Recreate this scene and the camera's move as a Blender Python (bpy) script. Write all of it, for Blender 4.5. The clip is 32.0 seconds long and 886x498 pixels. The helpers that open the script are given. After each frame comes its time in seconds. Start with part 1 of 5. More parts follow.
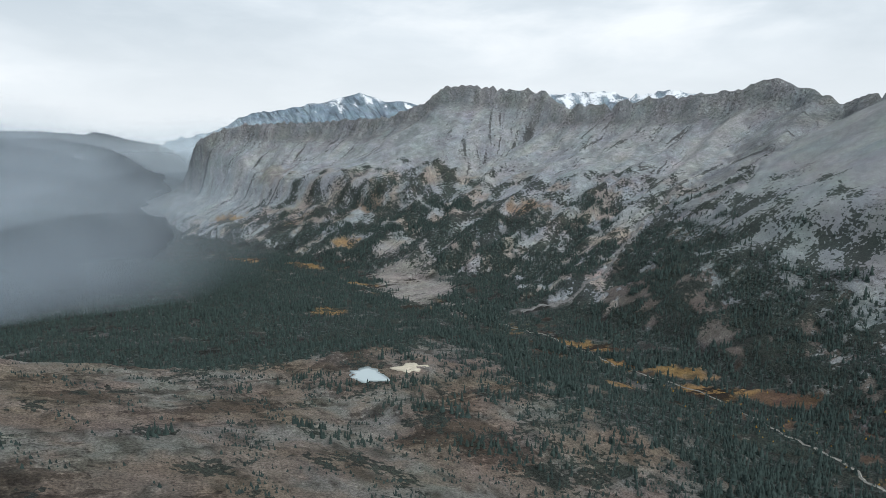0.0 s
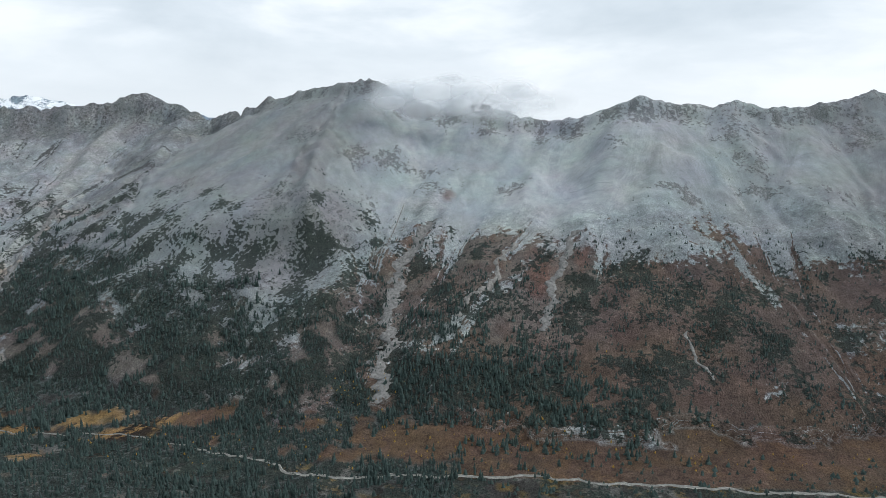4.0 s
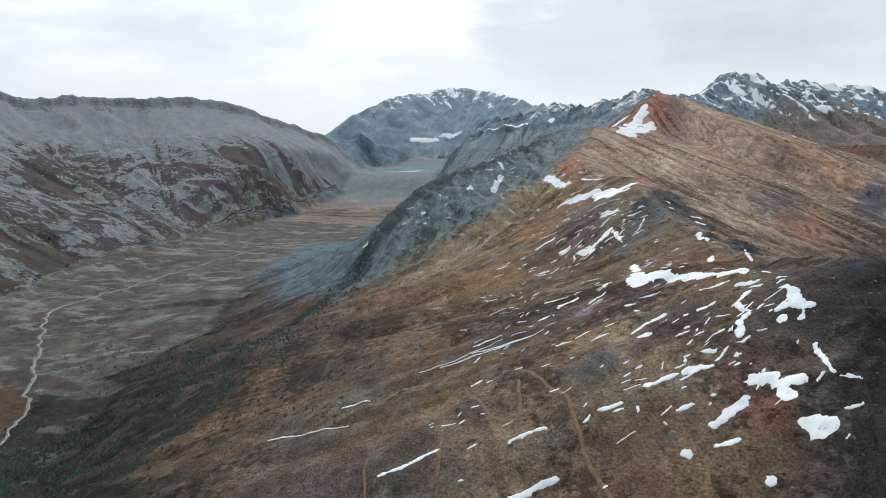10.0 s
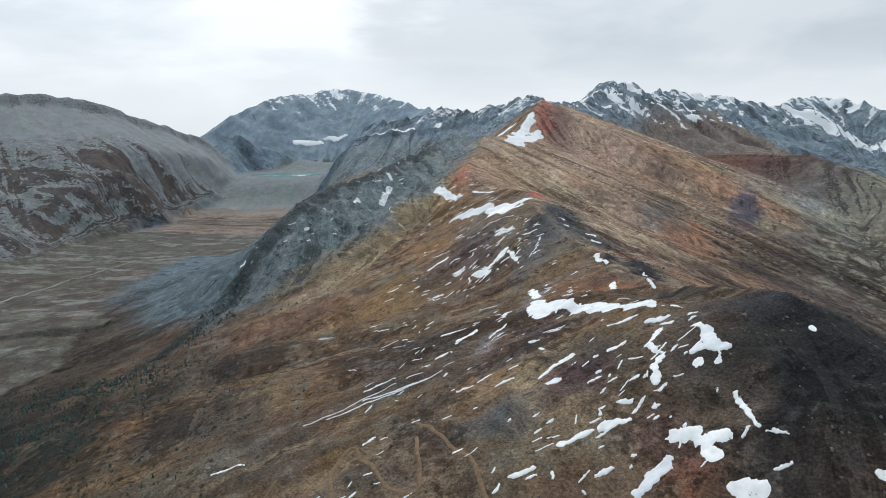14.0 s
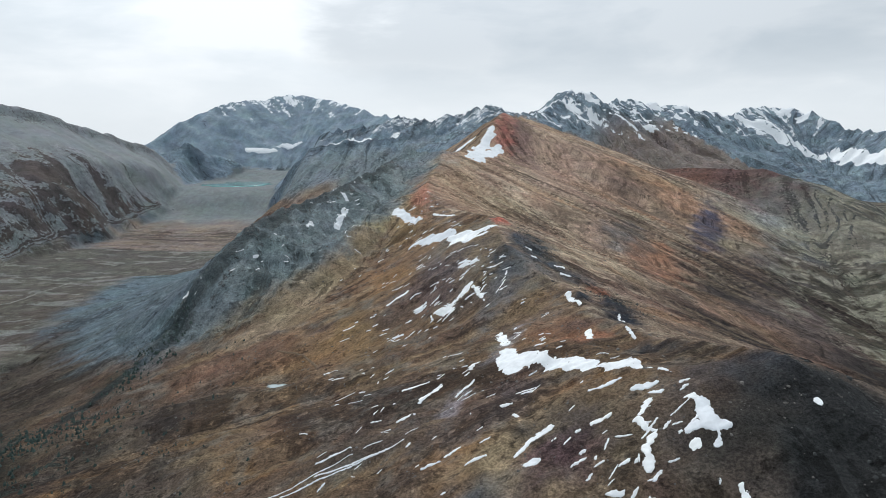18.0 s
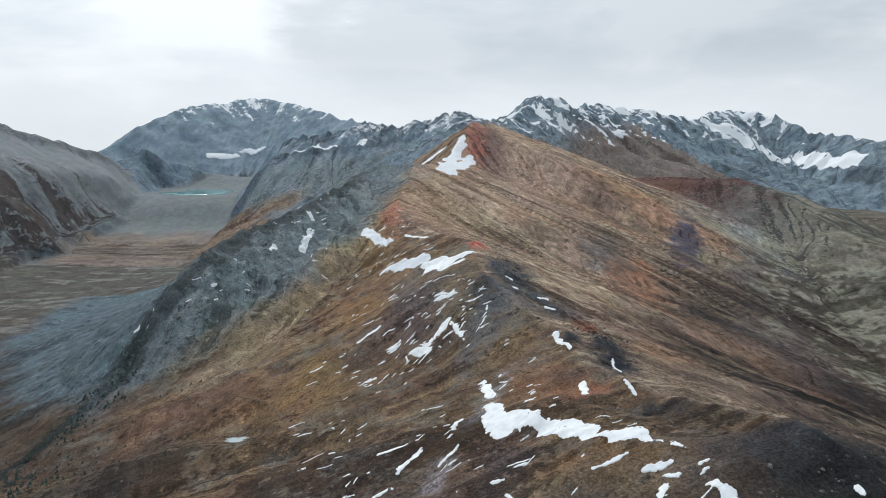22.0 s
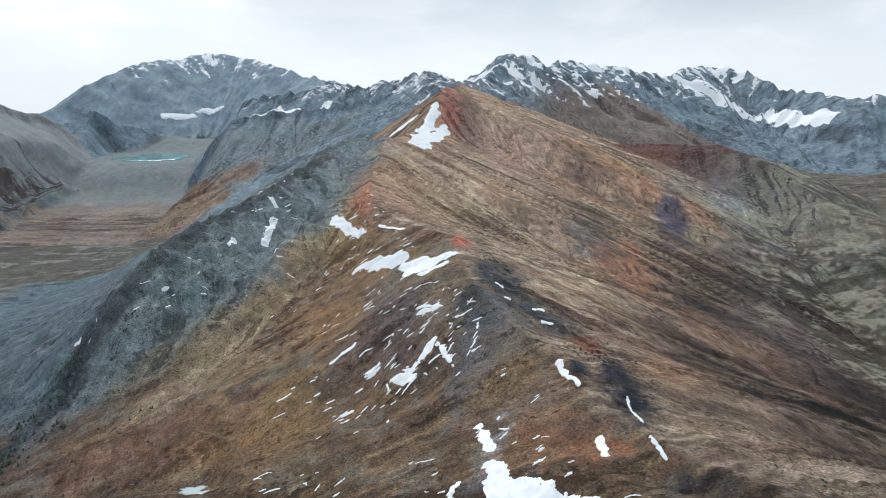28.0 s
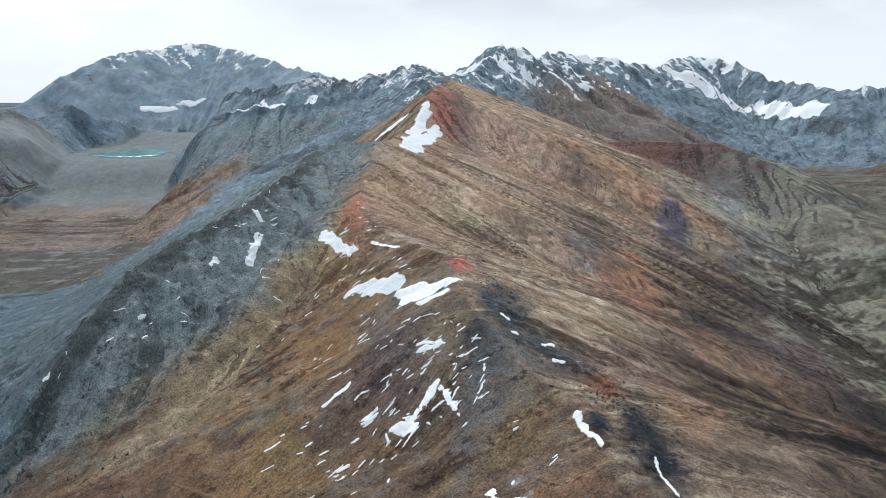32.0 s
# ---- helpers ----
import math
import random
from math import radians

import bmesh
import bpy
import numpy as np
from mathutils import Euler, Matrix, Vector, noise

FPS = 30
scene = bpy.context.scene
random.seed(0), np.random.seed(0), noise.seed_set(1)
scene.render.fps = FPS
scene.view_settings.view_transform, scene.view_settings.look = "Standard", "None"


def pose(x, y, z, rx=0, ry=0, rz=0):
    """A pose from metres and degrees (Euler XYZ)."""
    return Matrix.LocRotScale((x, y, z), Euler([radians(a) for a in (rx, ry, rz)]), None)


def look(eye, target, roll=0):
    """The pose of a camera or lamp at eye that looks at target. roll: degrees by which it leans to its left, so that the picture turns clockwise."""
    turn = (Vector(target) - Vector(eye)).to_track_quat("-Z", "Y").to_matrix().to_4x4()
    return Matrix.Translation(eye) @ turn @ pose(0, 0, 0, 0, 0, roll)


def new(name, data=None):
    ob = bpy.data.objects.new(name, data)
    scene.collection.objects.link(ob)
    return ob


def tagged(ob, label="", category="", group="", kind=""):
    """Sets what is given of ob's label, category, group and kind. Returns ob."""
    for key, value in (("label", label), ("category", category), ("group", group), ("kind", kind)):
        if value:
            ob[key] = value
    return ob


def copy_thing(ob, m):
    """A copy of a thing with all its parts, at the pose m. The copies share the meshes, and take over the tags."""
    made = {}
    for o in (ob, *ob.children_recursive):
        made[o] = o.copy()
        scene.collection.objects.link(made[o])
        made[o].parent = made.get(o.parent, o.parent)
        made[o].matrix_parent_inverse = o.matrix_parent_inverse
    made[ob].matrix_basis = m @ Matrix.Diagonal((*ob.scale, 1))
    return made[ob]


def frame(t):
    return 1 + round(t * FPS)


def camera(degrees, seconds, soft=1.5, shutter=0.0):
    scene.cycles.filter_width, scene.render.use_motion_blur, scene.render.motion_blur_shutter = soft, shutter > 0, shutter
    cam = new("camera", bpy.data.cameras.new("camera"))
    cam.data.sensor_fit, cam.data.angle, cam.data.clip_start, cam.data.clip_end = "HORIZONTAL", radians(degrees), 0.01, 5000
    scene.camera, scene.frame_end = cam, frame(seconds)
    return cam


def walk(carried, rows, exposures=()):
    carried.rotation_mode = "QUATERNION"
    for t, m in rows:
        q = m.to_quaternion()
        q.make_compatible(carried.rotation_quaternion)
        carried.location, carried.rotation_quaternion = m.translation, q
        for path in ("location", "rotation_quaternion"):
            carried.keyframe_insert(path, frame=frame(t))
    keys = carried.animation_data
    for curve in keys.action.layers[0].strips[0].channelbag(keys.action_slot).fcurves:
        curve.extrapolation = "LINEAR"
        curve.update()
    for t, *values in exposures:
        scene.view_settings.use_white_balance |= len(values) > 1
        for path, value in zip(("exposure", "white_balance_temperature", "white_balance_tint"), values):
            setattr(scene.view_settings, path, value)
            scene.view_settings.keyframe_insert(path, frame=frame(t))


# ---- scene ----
cam = camera(65.35, 32.0, soft=0.7)
walk(cam, [
    (0.0, pose(47.41, -45.59, -52.01, 80.25, -0.50, 146.26)),
    (1.0, pose(44.36, -49.30, -48.64, 80.51, -0.25, 135.24)),
    (2.0, pose(41.27, -52.93, -45.29, 80.72, -0.08, 125.78)),
    (2.5, pose(39.68, -54.66, -43.66, 80.79, 0.02, 118.87)),
    (4.5, pose(33.04, -61.24, -37.30, 81.11, -0.12, 91.58)),
    (5.0, pose(31.31, -62.79, -35.69, 81.19, -0.17, 84.74)),
    (5.5, pose(29.50, -64.24, -34.08, 81.21, -0.03, 75.26)),
    (6.0, pose(27.64, -65.60, -32.46, 81.19, 0.14, 65.73)),
    (7.0, pose(23.21, -66.43, -29.12, 81.02, 0.42, 47.39)),
    (8.0, pose(18.40, -65.10, -25.25, 80.79, 0.47, 30.91)),
    (9.0, pose(13.25, -60.72, -21.24, 80.62, 0.56, 19.56)),
    (9.5, pose(11.25, -57.43, -19.41, 80.60, 0.53, 16.99)),
    (10.0, pose(9.48, -53.43, -17.82, 80.55, 0.58, 11.80)),
    (10.5, pose(8.03, -48.88, -16.36, 80.52, 0.59, 6.92)),
    (11.0, pose(6.75, -44.07, -15.16, 80.52, 0.61, 5.30)),
    (12.0, pose(5.09, -34.26, -14.17, 80.33, 0.37, 4.33)),
    (13.0, pose(3.73, -24.80, -12.41, 80.34, 0.08, 3.38)),
    (14.0, pose(2.72, -15.52, -8.93, 80.56, -0.09, 2.47)),
    (14.5, pose(2.23, -10.99, -7.11, 80.62, -0.18, 1.96)),
    (16.5, pose(0.77, 7.42, 0.10, 80.83, -0.32, 0.15)),
    (17.0, pose(0.42, 11.87, 1.94, 80.87, -0.34, -0.26)),
    (18.0, pose(-0.52, 20.77, 5.77, 80.86, -0.37, -1.08)),
    (19.0, pose(-1.67, 30.06, 9.48, 80.83, -0.37, -1.87)),
    (20.0, pose(-2.65, 39.38, 13.08, 80.86, -0.34, -2.62)),
    (21.0, pose(-3.70, 48.86, 16.67, 80.88, -0.34, -3.27)),
    (22.0, pose(-4.70, 58.41, 20.03, 80.88, -0.29, -3.87)),
    (22.5, pose(-5.17, 63.21, 21.74, 80.75, -0.25, -4.18)),
    (23.0, pose(-5.58, 67.95, 23.41, 80.04, -0.22, -4.47)),
    (23.5, pose(-5.92, 72.71, 25.12, 78.54, -0.21, -4.74)),
    (24.0, pose(-6.21, 77.54, 26.98, 77.76, -0.20, -4.99)),
    (24.5, pose(-6.53, 82.38, 28.73, 77.74, -0.21, -5.22)),
    (26.5, pose(-8.33, 102.05, 35.66, 77.23, -0.16, -6.16)),
    (27.0, pose(-8.77, 106.99, 37.49, 77.22, -0.21, -6.35)),
    (28.0, pose(-9.85, 116.64, 41.29, 77.00, -0.21, -6.72)),
    (29.0, pose(-10.93, 125.89, 45.06, 76.51, -0.17, -7.04)),
    (30.0, pose(-12.10, 135.13, 48.84, 76.11, -0.19, -7.37)),
    (31.0, pose(-13.22, 144.66, 52.67, 76.01, -0.18, -7.71)),
    (32.0, pose(-14.08, 154.14, 56.32, 75.94, -0.24, -7.97)),
], [(0.0, 0.04, 6250, 10), (6.0, 0.10, 6150, 10), (11.0, 0.0, 6250, 10), (18.0, -0.05, 6250, 10), (23.0, -0.08, 6250, 10), (27.0, 0.06, 6200, 10), (32.0, 0.14, 6150, 10)])
# ---------------------------------------------------------------- light and sky
SUN_AZIMUTH, SUN_ELEVATION = 8.0, 46.0      # degrees: azimuth to the left of +y

world = bpy.data.worlds.new("overcast_sky")
scene.world = world
world.use_nodes = True
wn, wl = world.node_tree.nodes, world.node_tree.links
wn.clear()


def wnode(kind, **values):
    n = wn.new(kind)
    for key, value in values.items():
        n.inputs[key].default_value = value
    return n


sky = wn.new("ShaderNodeTexSky")
sky.sky_type, sky.sun_disc = "NISHITA", False
sky.sun_elevation, sky.sun_rotation = radians(SUN_ELEVATION), radians(-SUN_AZIMUTH)
sky.altitude, sky.dust_density = 2000, 2.0
w_out = wn.new("ShaderNodeOutputWorld")
w_bg = wn.new("ShaderNodeBackground")
coord = wn.new("ShaderNodeTexCoord")
w_map = wn.new("ShaderNodeMapping")
w_map.inputs["Scale"].default_value = (1.0, 1.0, 3.2)
wl.new(coord.outputs["Generated"], w_map.inputs["Vector"])
cloud_a = wnode("ShaderNodeTexNoise", Scale=1.7, Detail=6.0, Roughness=0.5, Distortion=0.35)
cloud_b = wnode("ShaderNodeTexNoise", Scale=5.5, Detail=5.0, Roughness=0.55, Distortion=0.3)
for n in (cloud_a, cloud_b):
    wl.new(w_map.outputs[0], n.inputs["Vector"])
blend = wn.new("ShaderNodeMath")
blend.operation = "MULTIPLY_ADD"
blend.inputs[1].default_value = 0.35
wl.new(cloud_b.outputs["Fac"], blend.inputs[0])
wl.new(cloud_a.outputs["Fac"], blend.inputs[2])
ramp = wn.new("ShaderNodeValToRGB")
ramp.color_ramp.elements[0].position, ramp.color_ramp.elements[0].color = 0.54, (0.60, 0.67, 0.71, 1)
ramp.color_ramp.elements[1].position, ramp.color_ramp.elements[1].color = 0.80, (0.97, 1.0, 1.0, 1)
mid_stop = ramp.color_ramp.elements.new(0.69)
mid_stop.color = (0.76, 0.82, 0.85, 1)
wl.new(blend.outputs[0], ramp.inputs[0])
# the thin bright place in the cloud where the sun stands
sun_way = Vector((-math.sin(radians(SUN_AZIMUTH)) * math.cos(radians(SUN_ELEVATION)),
                  math.cos(radians(SUN_AZIMUTH)) * math.cos(radians(SUN_ELEVATION)), math.sin(radians(SUN_ELEVATION))))
dot = wn.new("ShaderNodeVectorMath")
dot.operation = "DOT_PRODUCT"
dot.inputs[1].default_value = sun_way
wl.new(coord.outputs["Generated"], dot.inputs[0])
glow = wnode("ShaderNodeMapRange")
glow.inputs["From Min"].default_value, glow.inputs["From Max"].default_value = 0.62, 0.97
glow.inputs["To Min"].default_value, glow.inputs["To Max"].default_value = 0.0, 0.22
wl.new(dot.outputs["Value"], glow.inputs["Value"])
lift = wn.new("ShaderNodeMixRGB")
lift.blend_type = "ADD"
lift.inputs[0].default_value = 1.0
wl.new(ramp.outputs[0], lift.inputs[1])
wl.new(glow.outputs[0], lift.inputs[2])
thin = wn.new("ShaderNodeMixRGB")            # blue sky behind the cloud deck, at a tenth of its strength
thin.inputs[0].default_value = 0.95
soften = wn.new("ShaderNodeVectorMath")
soften.operation = "SCALE"
soften.inputs["Scale"].default_value = 0.10
wl.new(sky.outputs[0], soften.inputs[0])
wl.new(soften.outputs[0], thin.inputs[1])
wl.new(lift.outputs[0], thin.inputs[2])
parted = wn.new("ShaderNodeSeparateXYZ")
wl.new(coord.outputs["Generated"], parted.inputs[0])


def wmath(operation, a, b):
    n = wn.new("ShaderNodeMath")
    n.operation = operation
    for slot, v in zip(n.inputs, (a, b)):
        if isinstance(v, (int, float)):
            slot.default_value = v
        else:
            wl.new(v, slot)
    return n.outputs[0]


def wspan(value, a, b, c=0.0, d=1.0):
    n = wn.new("ShaderNodeMapRange")
    n.interpolation_type = "SMOOTHSTEP"
    for i, v in enumerate((a, b, c, d)):
        n.inputs[i + 1].default_value = v
    wl.new(value, n.inputs[0])
    return n.outputs[0]


low_sky = wn.new("ShaderNodeMixRGB")
low_sky.inputs[2].default_value = (0.93, 0.95, 0.95, 1)
wl.new(wspan(parted.outputs[2], 0.20, 0.02, 0.0, 0.6), low_sky.inputs[0])
wl.new(thin.outputs[0], low_sky.inputs[1])
across = wmath("ADD", wmath("MULTIPLY", parted.outputs[0], 0.99), wmath("MULTIPLY", parted.outputs[1], 0.139))
across = wmath("ADD", across, wmath("MULTIPLY", wmath("SUBTRACT", cloud_b.outputs["Fac"], 0.5), 0.34))
bank = wmath("MULTIPLY", wspan(across, -0.04, 0.08), wspan(across, 0.98, 0.62))
bank = wmath("MULTIPLY", bank, wspan(wmath("ADD", parted.outputs[2], wmath("MULTIPLY", cloud_a.outputs["Fac"], 0.12)), 0.08, 0.21))
grey_bank = wn.new("ShaderNodeMixRGB")
grey_bank.blend_type = "MULTIPLY"
grey_bank.inputs[2].default_value = (0.74, 0.76, 0.78, 1)
wl.new(bank, grey_bank.inputs[0])
wl.new(low_sky.outputs[0], grey_bank.inputs[1])
wl.new(grey_bank.outputs[0], w_bg.inputs["Color"])
w_bg.inputs["Strength"].default_value = 1.0
wl.new(w_bg.outputs[0], w_out.inputs[0])

sun = new("sun", bpy.data.lights.new("sun", "SUN"))
sun.data.energy, sun.data.angle, sun.data.color = 1.8, radians(16), (1.0, 0.97, 0.93)
sun.matrix_world = look(sun_way * 3000, (0, 0, 0))
# ---------------------------------------------------------------- noise and ridge arithmetic
PERM = np.random.RandomState(7).permutation(4096)
ANG = np.random.RandomState(8).rand(4096) * 2 * np.pi
GX, GY = np.cos(ANG), np.sin(ANG)


def perlin(x, y, seed=0):
    xi, yi = np.floor(x).astype(np.int64), np.floor(y).astype(np.int64)
    fx, fy = x - xi, y - yi
    u, v = fx * fx * fx * (fx * (fx * 6 - 15) + 10), fy * fy * fy * (fy * (fy * 6 - 15) + 10)

    def corner(i, j):
        h = PERM[(PERM[(xi + i + seed * 131) & 4095] + yi + j) & 4095]
        return GX[h] * (fx - i) + GY[h] * (fy - j)
    a = corner(0, 0) * (1 - u) + corner(1, 0) * u
    b = corner(0, 1) * (1 - u) + corner(1, 1) * u
    return (a * (1 - v) + b * v) * 1.5


def fbm(x, y, octaves=4, seed=0, gain=0.5):
    total, amp = 0.0, 1.0
    for o in range(octaves):
        total = total + amp * perlin(x * 2 ** o, y * 2 ** o, seed + o * 5)
        amp *= gain
    return total


def ridged(x, y, octaves=4, seed=0, gain=0.5):
    total, amp = 0.0, 1.0
    for o in range(octaves):
        total = total + amp * (1 - 2 * np.abs(perlin(x * 2 ** o, y * 2 ** o, seed + o * 7)))
        amp *= gain
    return total


def step(a, b, x):
    t = np.clip((x - a) / (b - a), 0, 1)
    return t * t * (3 - 2 * t)


def along(points, x, y, blur=0.0):
    """For places x, y: the distance to a polyline, the side (left of it positive), the way along it, and its height there.
    blur: the metres over which neighbouring stretches are blended, so that nothing jumps inside a bend."""
    parts, start = [], 0.0
    best = np.full(x.shape, 1e9)
    for (x0, y0, z0), (x1, y1, z1) in zip(points[:-1], points[1:]):
        dx, dy = x1 - x0, y1 - y0
        n = math.hypot(dx, dy)
        t = np.clip(((x - x0) * dx + (y - y0) * dy) / n ** 2, 0, 1)
        ex, ey = x - x0 - t * dx, y - y0 - t * dy
        d = np.hypot(ex, ey)
        best = np.minimum(best, d)
        parts.append((d, np.sign(dx * ey - dy * ex), start + t * n, z0 + t * (z1 - z0)))
        start += n
    total, out = 0.0, [0.0, 0.0, 0.0]
    for d, *values in parts:
        w = np.exp(-(d - best) / (blur + 0.05 * best)) if blur else np.exp(-(d - best) / 0.5)
        total = total + w
        for i, v in enumerate(values):
            out[i] = out[i] + w * v
    return (best, *[v / total for v in out])


# crest lines (x, y, z) and, for the left and the right flank, the slope at the top, the slope further down, and the length over which it changes;
# last: height of the gullies, their width, and height of the crags
RIDGES = {
    "near": ([(330, -430, -88), (285, -150, -74), (235, 40, -112), (176, 140, -104), (143, 212, -86), (127, 258, -69), (103, 322, -82), (84, 370, -83),
              (88, 405, -82), (70, 440, -79), (52, 500, -66), (50, 545, -58), (50, 580, -57), (18, 656, -60), (-4, 717, -46)],
             (0.44, 0.265, 130), (0.35, 0.40, 90), 1.0, 30, 1.5),
    "upper": ([(-4, 717, -46), (16, 876, -14), (66, 993, -6), (113, 1119, 45), (165, 1181, 30), (181, 1445, 50)],
              (0.66, 0.55, 150), (0.36, 0.34, 110), 0.8, 26, 1.6),
    "spur": ([(16, 876, -16), (-21, 908, -10), (-62, 815, -31), (-95, 731, -45), (-128, 675, -58), (-152, 627, -66), (-172, 590, -87),
              (-184, 574, -107), (-206, 534, -158), (-225, 490, -185)],
             (0.40, 0.42, 120), (0.66, 0.50, 120), 3.0, 22, 4.0),
    "rim": ([(173, 1181, 22), (394, 1225, -45), (472, 1172, -41), (546, 1135, -41), (569, 1076, -55), (600, 960, -100)],
            (0.35, 0.3, 150), (0.35, 0.3, 150), 3.0, 40, 2.0),
    "mesa": ([(-259, -1921, -275), (-388, -2049, -160), (-446, -1963, -79), (-522, -1911, -48), (-548, -1850, -43), (-722, -1673, -32), (-785, -1551, -22),
              (-831, -1454, 1), (-864, -1397, 49), (-960, -1289, 41), (-991, -1210, 35), (-986, -1133, -2), (-1006, -1056, 6),
              (-1058, -905, 14), (-1087, -796, 23), (-1089, -736, 39), (-1076, -659, 16), (-1056, -611, -6), (-1006, -477, 21)],
             (0.6, 0.5, 200), (0.72, 0.42, 130), 12, 95, 4),
    "wall": ([(-1006, -477, 21), (-960, -368, 39), (-925, -295, 43), (-918, -204, 6), (-897, -114, -2), (-869, -48, -19), (-857, -13, -15),
              (-849, 30, 6), (-840, 63, 12), (-839, 100, -1), (-840, 143, -1), (-840, 174, 10), (-835, 215, -6), (-836, 244, -2),
              (-839, 318, 16), (-844, 367, 10), (-838, 432, 19), (-853, 504, 15), (-908, 600, -5), (-1000, 720, 8)],
             (0.6, 0.5, 200), (0.60, 0.52, 200), 6, 60, 1.6),
    "north_wall": ([(-1000, 720, 8), (-1060, 793, 36), (-1159, 1015, 75), (-1144, 1089, 87), (-1078, 1152, 56), (-1028, 1195, 68),
                    (-941, 1275, 60), (-864, 1362, 68), (-809, 1441, 56), (-748, 1562, 22), (-699, 1693, -14), (-640, 1850, -66)],
                   (0.6, 0.5, 200), (0.60, 0.42, 160), 5, 70, 1.6),
    "buttress": ([(-930, -335, 30), (-830, -330, -22), (-688, -306, -84), (-600, -285, -135), (-510, -262, -195)],
                 (0.75, 0.55, 60), (0.75, 0.5, 60), 7, 40, 5),
    "shoulder": ([(-1040, -640, -5), (-880, -600, -70), (-760, -570, -112), (-640, -520, -165), (-520, -460, -220)],
                 (0.55, 0.45, 80), (0.55, 0.45, 80), 7, 50, 4),
    "peak": ([(-1000, 2050, -62), (-864, 2159, -23), (-787, 2294, 55), (-720, 2384, 101), (-658, 2469, 130), (-600, 2540, 133), (-560, 2590, 148), (-520, 2622, 161), (-465, 2628, 156),
              (-371, 2599, 140), (-168, 2419, 81), (-102, 2273, 62), (-62, 1900, 57)],
             (0.6, 0.5, 200), (0.60, 0.42, 260), 8, 95, 7),
    "bench": ([(-720, 1930, -40), (-613, 1900, 0), (-436, 1890, 12), (-271, 1860, 20), (-151, 1824, 35), (-62, 1749, 57), (-6, 1680, 43), (59, 1669, 60),
               (135, 1624, 78), (150, 1522, 65), (120, 1300, 30)],
              (0.5, 0.4, 150), (0.55, 0.42, 120), 10, 60, 12),
    "low_spur": ([(-6, 1497, 23), (-94, 1514, 5), (-183, 1526, -2), (-248, 1527, -15), (-341, 1539, -79), (-376, 1540, -104)],
                 (0.5, 0.4, 100), (0.5, 0.4, 100), 8, 50, 7),
    "horn": ([(181, 1445, 57), (258, 1605, 55), (314, 1748, 95), (361, 1821, 134), (407, 1832, 120), (461, 1902, 93), (585, 2149, 123), (717, 2246, 120),
              (860, 2303, 103), (1034, 2417, 82), (1176, 2573, 125), (1290, 2700, 132), (1417, 2619, 107), (1498, 2451, 40), (1577, 2211, 25),
              (1700, 2155, 36), (2100, 1800, 20), (2500, 900, 0)],
             (0.7, 0.5, 200), (0.75, 0.37, 180), 20, 90, 14),
    "snow_range": ([(-500, -3700, -160), (-813, -3438, -86), (-1108, -3455, 33), (-1418, -3443, 83), (-1687, -3427, 140), (-1962, -3388, 88),
                    (-2400, -3250, 110), (-2729, -3063, 161), (-2914, -3024, 179), (-3025, -2909, 184), (-3090, -2838, 146), (-3238, -2662, 192),
                    (-3322, -2554, 166), (-3233, -2350, 130), (-3300, -1500, 60)],
                   (0.6, 0.4, 300), (0.6, 0.4, 300), 25, 130, 12),
    "east": ([(1500, 1500, -60), (1150, 1050, -70), (1000, 650, -60), (1050, 0, -60), (900, -900, -60), (700, -2000, -120)],
             (0.4, 0.3, 200), (0.4, 0.3, 200), 8, 70, 4),
}
WEST_RIVER = [(-440, 2050, -96), (-470, 1890, -112.5), (-477, 1790, -114), (-480, 1690, -116), (-470, 1590, -132), (-455, 1480, -166), (-450, 1350, -178), (-474, 930, -183), (-515, 690, -188), (-521, 528, -191), (-450, 430, -203),
              (-389, 353, -213), (-345, 235, -225), (-362, 190, -230), (-352, 120, -233), (-358, 50, -236), (-366, -30, -240), (-370, -79, -243),
              (-357, -200, -245), (-384, -270, -246), (-401, -362, -246.5), (-394, -430, -247), (-405, -524, -248), (-380, -900, -262), (-250, -1600, -295),
              (0, -3200, -330)]
EAST_RIVER = [(700, 1120, -125), (640, 1000, -138), (480, 818, -150), (424, 662, -184), (470, 400, -205), (560, 0, -225), (600, -1000, -260)]
# still water and a dried-out pan: x, y, level, half length, half width, what
PONDS = [(-168, -460, -222.0, 10.5, 11, "pond"), (-203, -462, -223.6, 9.5, 7, "pan"), (-90, 416, -141.0, 5.5, 3.5, "pond"),
         (-477, 1790, -113.5, 62, 80, "lake")]
NAMES = list(RIDGES)


def land(x, y):
    """Height of the ground, and for each place the ridge that owns it, the distance to its crest, the side, and the way along it."""
    warp_x, warp_y = 14 * fbm(x / 170, y / 170, 3, 50), 14 * fbm(x / 170, y / 170, 3, 60)
    xw, yw = x + warp_x * 0.5, y + warp_y * 0.5
    d, _, s, z = along(WEST_RIVER, xw, yw)
    h = z + 0.03 * np.minimum(d, 60) + 0.06 * np.clip(d - 60, 0, 300) + 1.6 * fbm(x / 45, y / 45, 4, 3) * step(4, 40, d)
    d2, _, _, z2 = along(EAST_RIVER, xw, yw)
    h2 = z2 + 0.09 * np.minimum(d2, 260) + 2.5 * fbm(x / 40, y / 40, 4, 4)
    h2 = h2 - 0.16 * np.clip(d2 - 200, 0, 520) * step(950, 1150, y) * step(560, 700, x)
    h = np.where(x > 250, np.maximum(h2, -400), h)
    h = np.where((d > 900) & (x < 250), np.minimum(h, z - 20 + 8 * fbm(x / 300, y / 300, 3, 9)), h)
    owner = np.full(x.shape, -1)
    dist, sides, ways = d.copy(), np.ones(x.shape), s.copy()
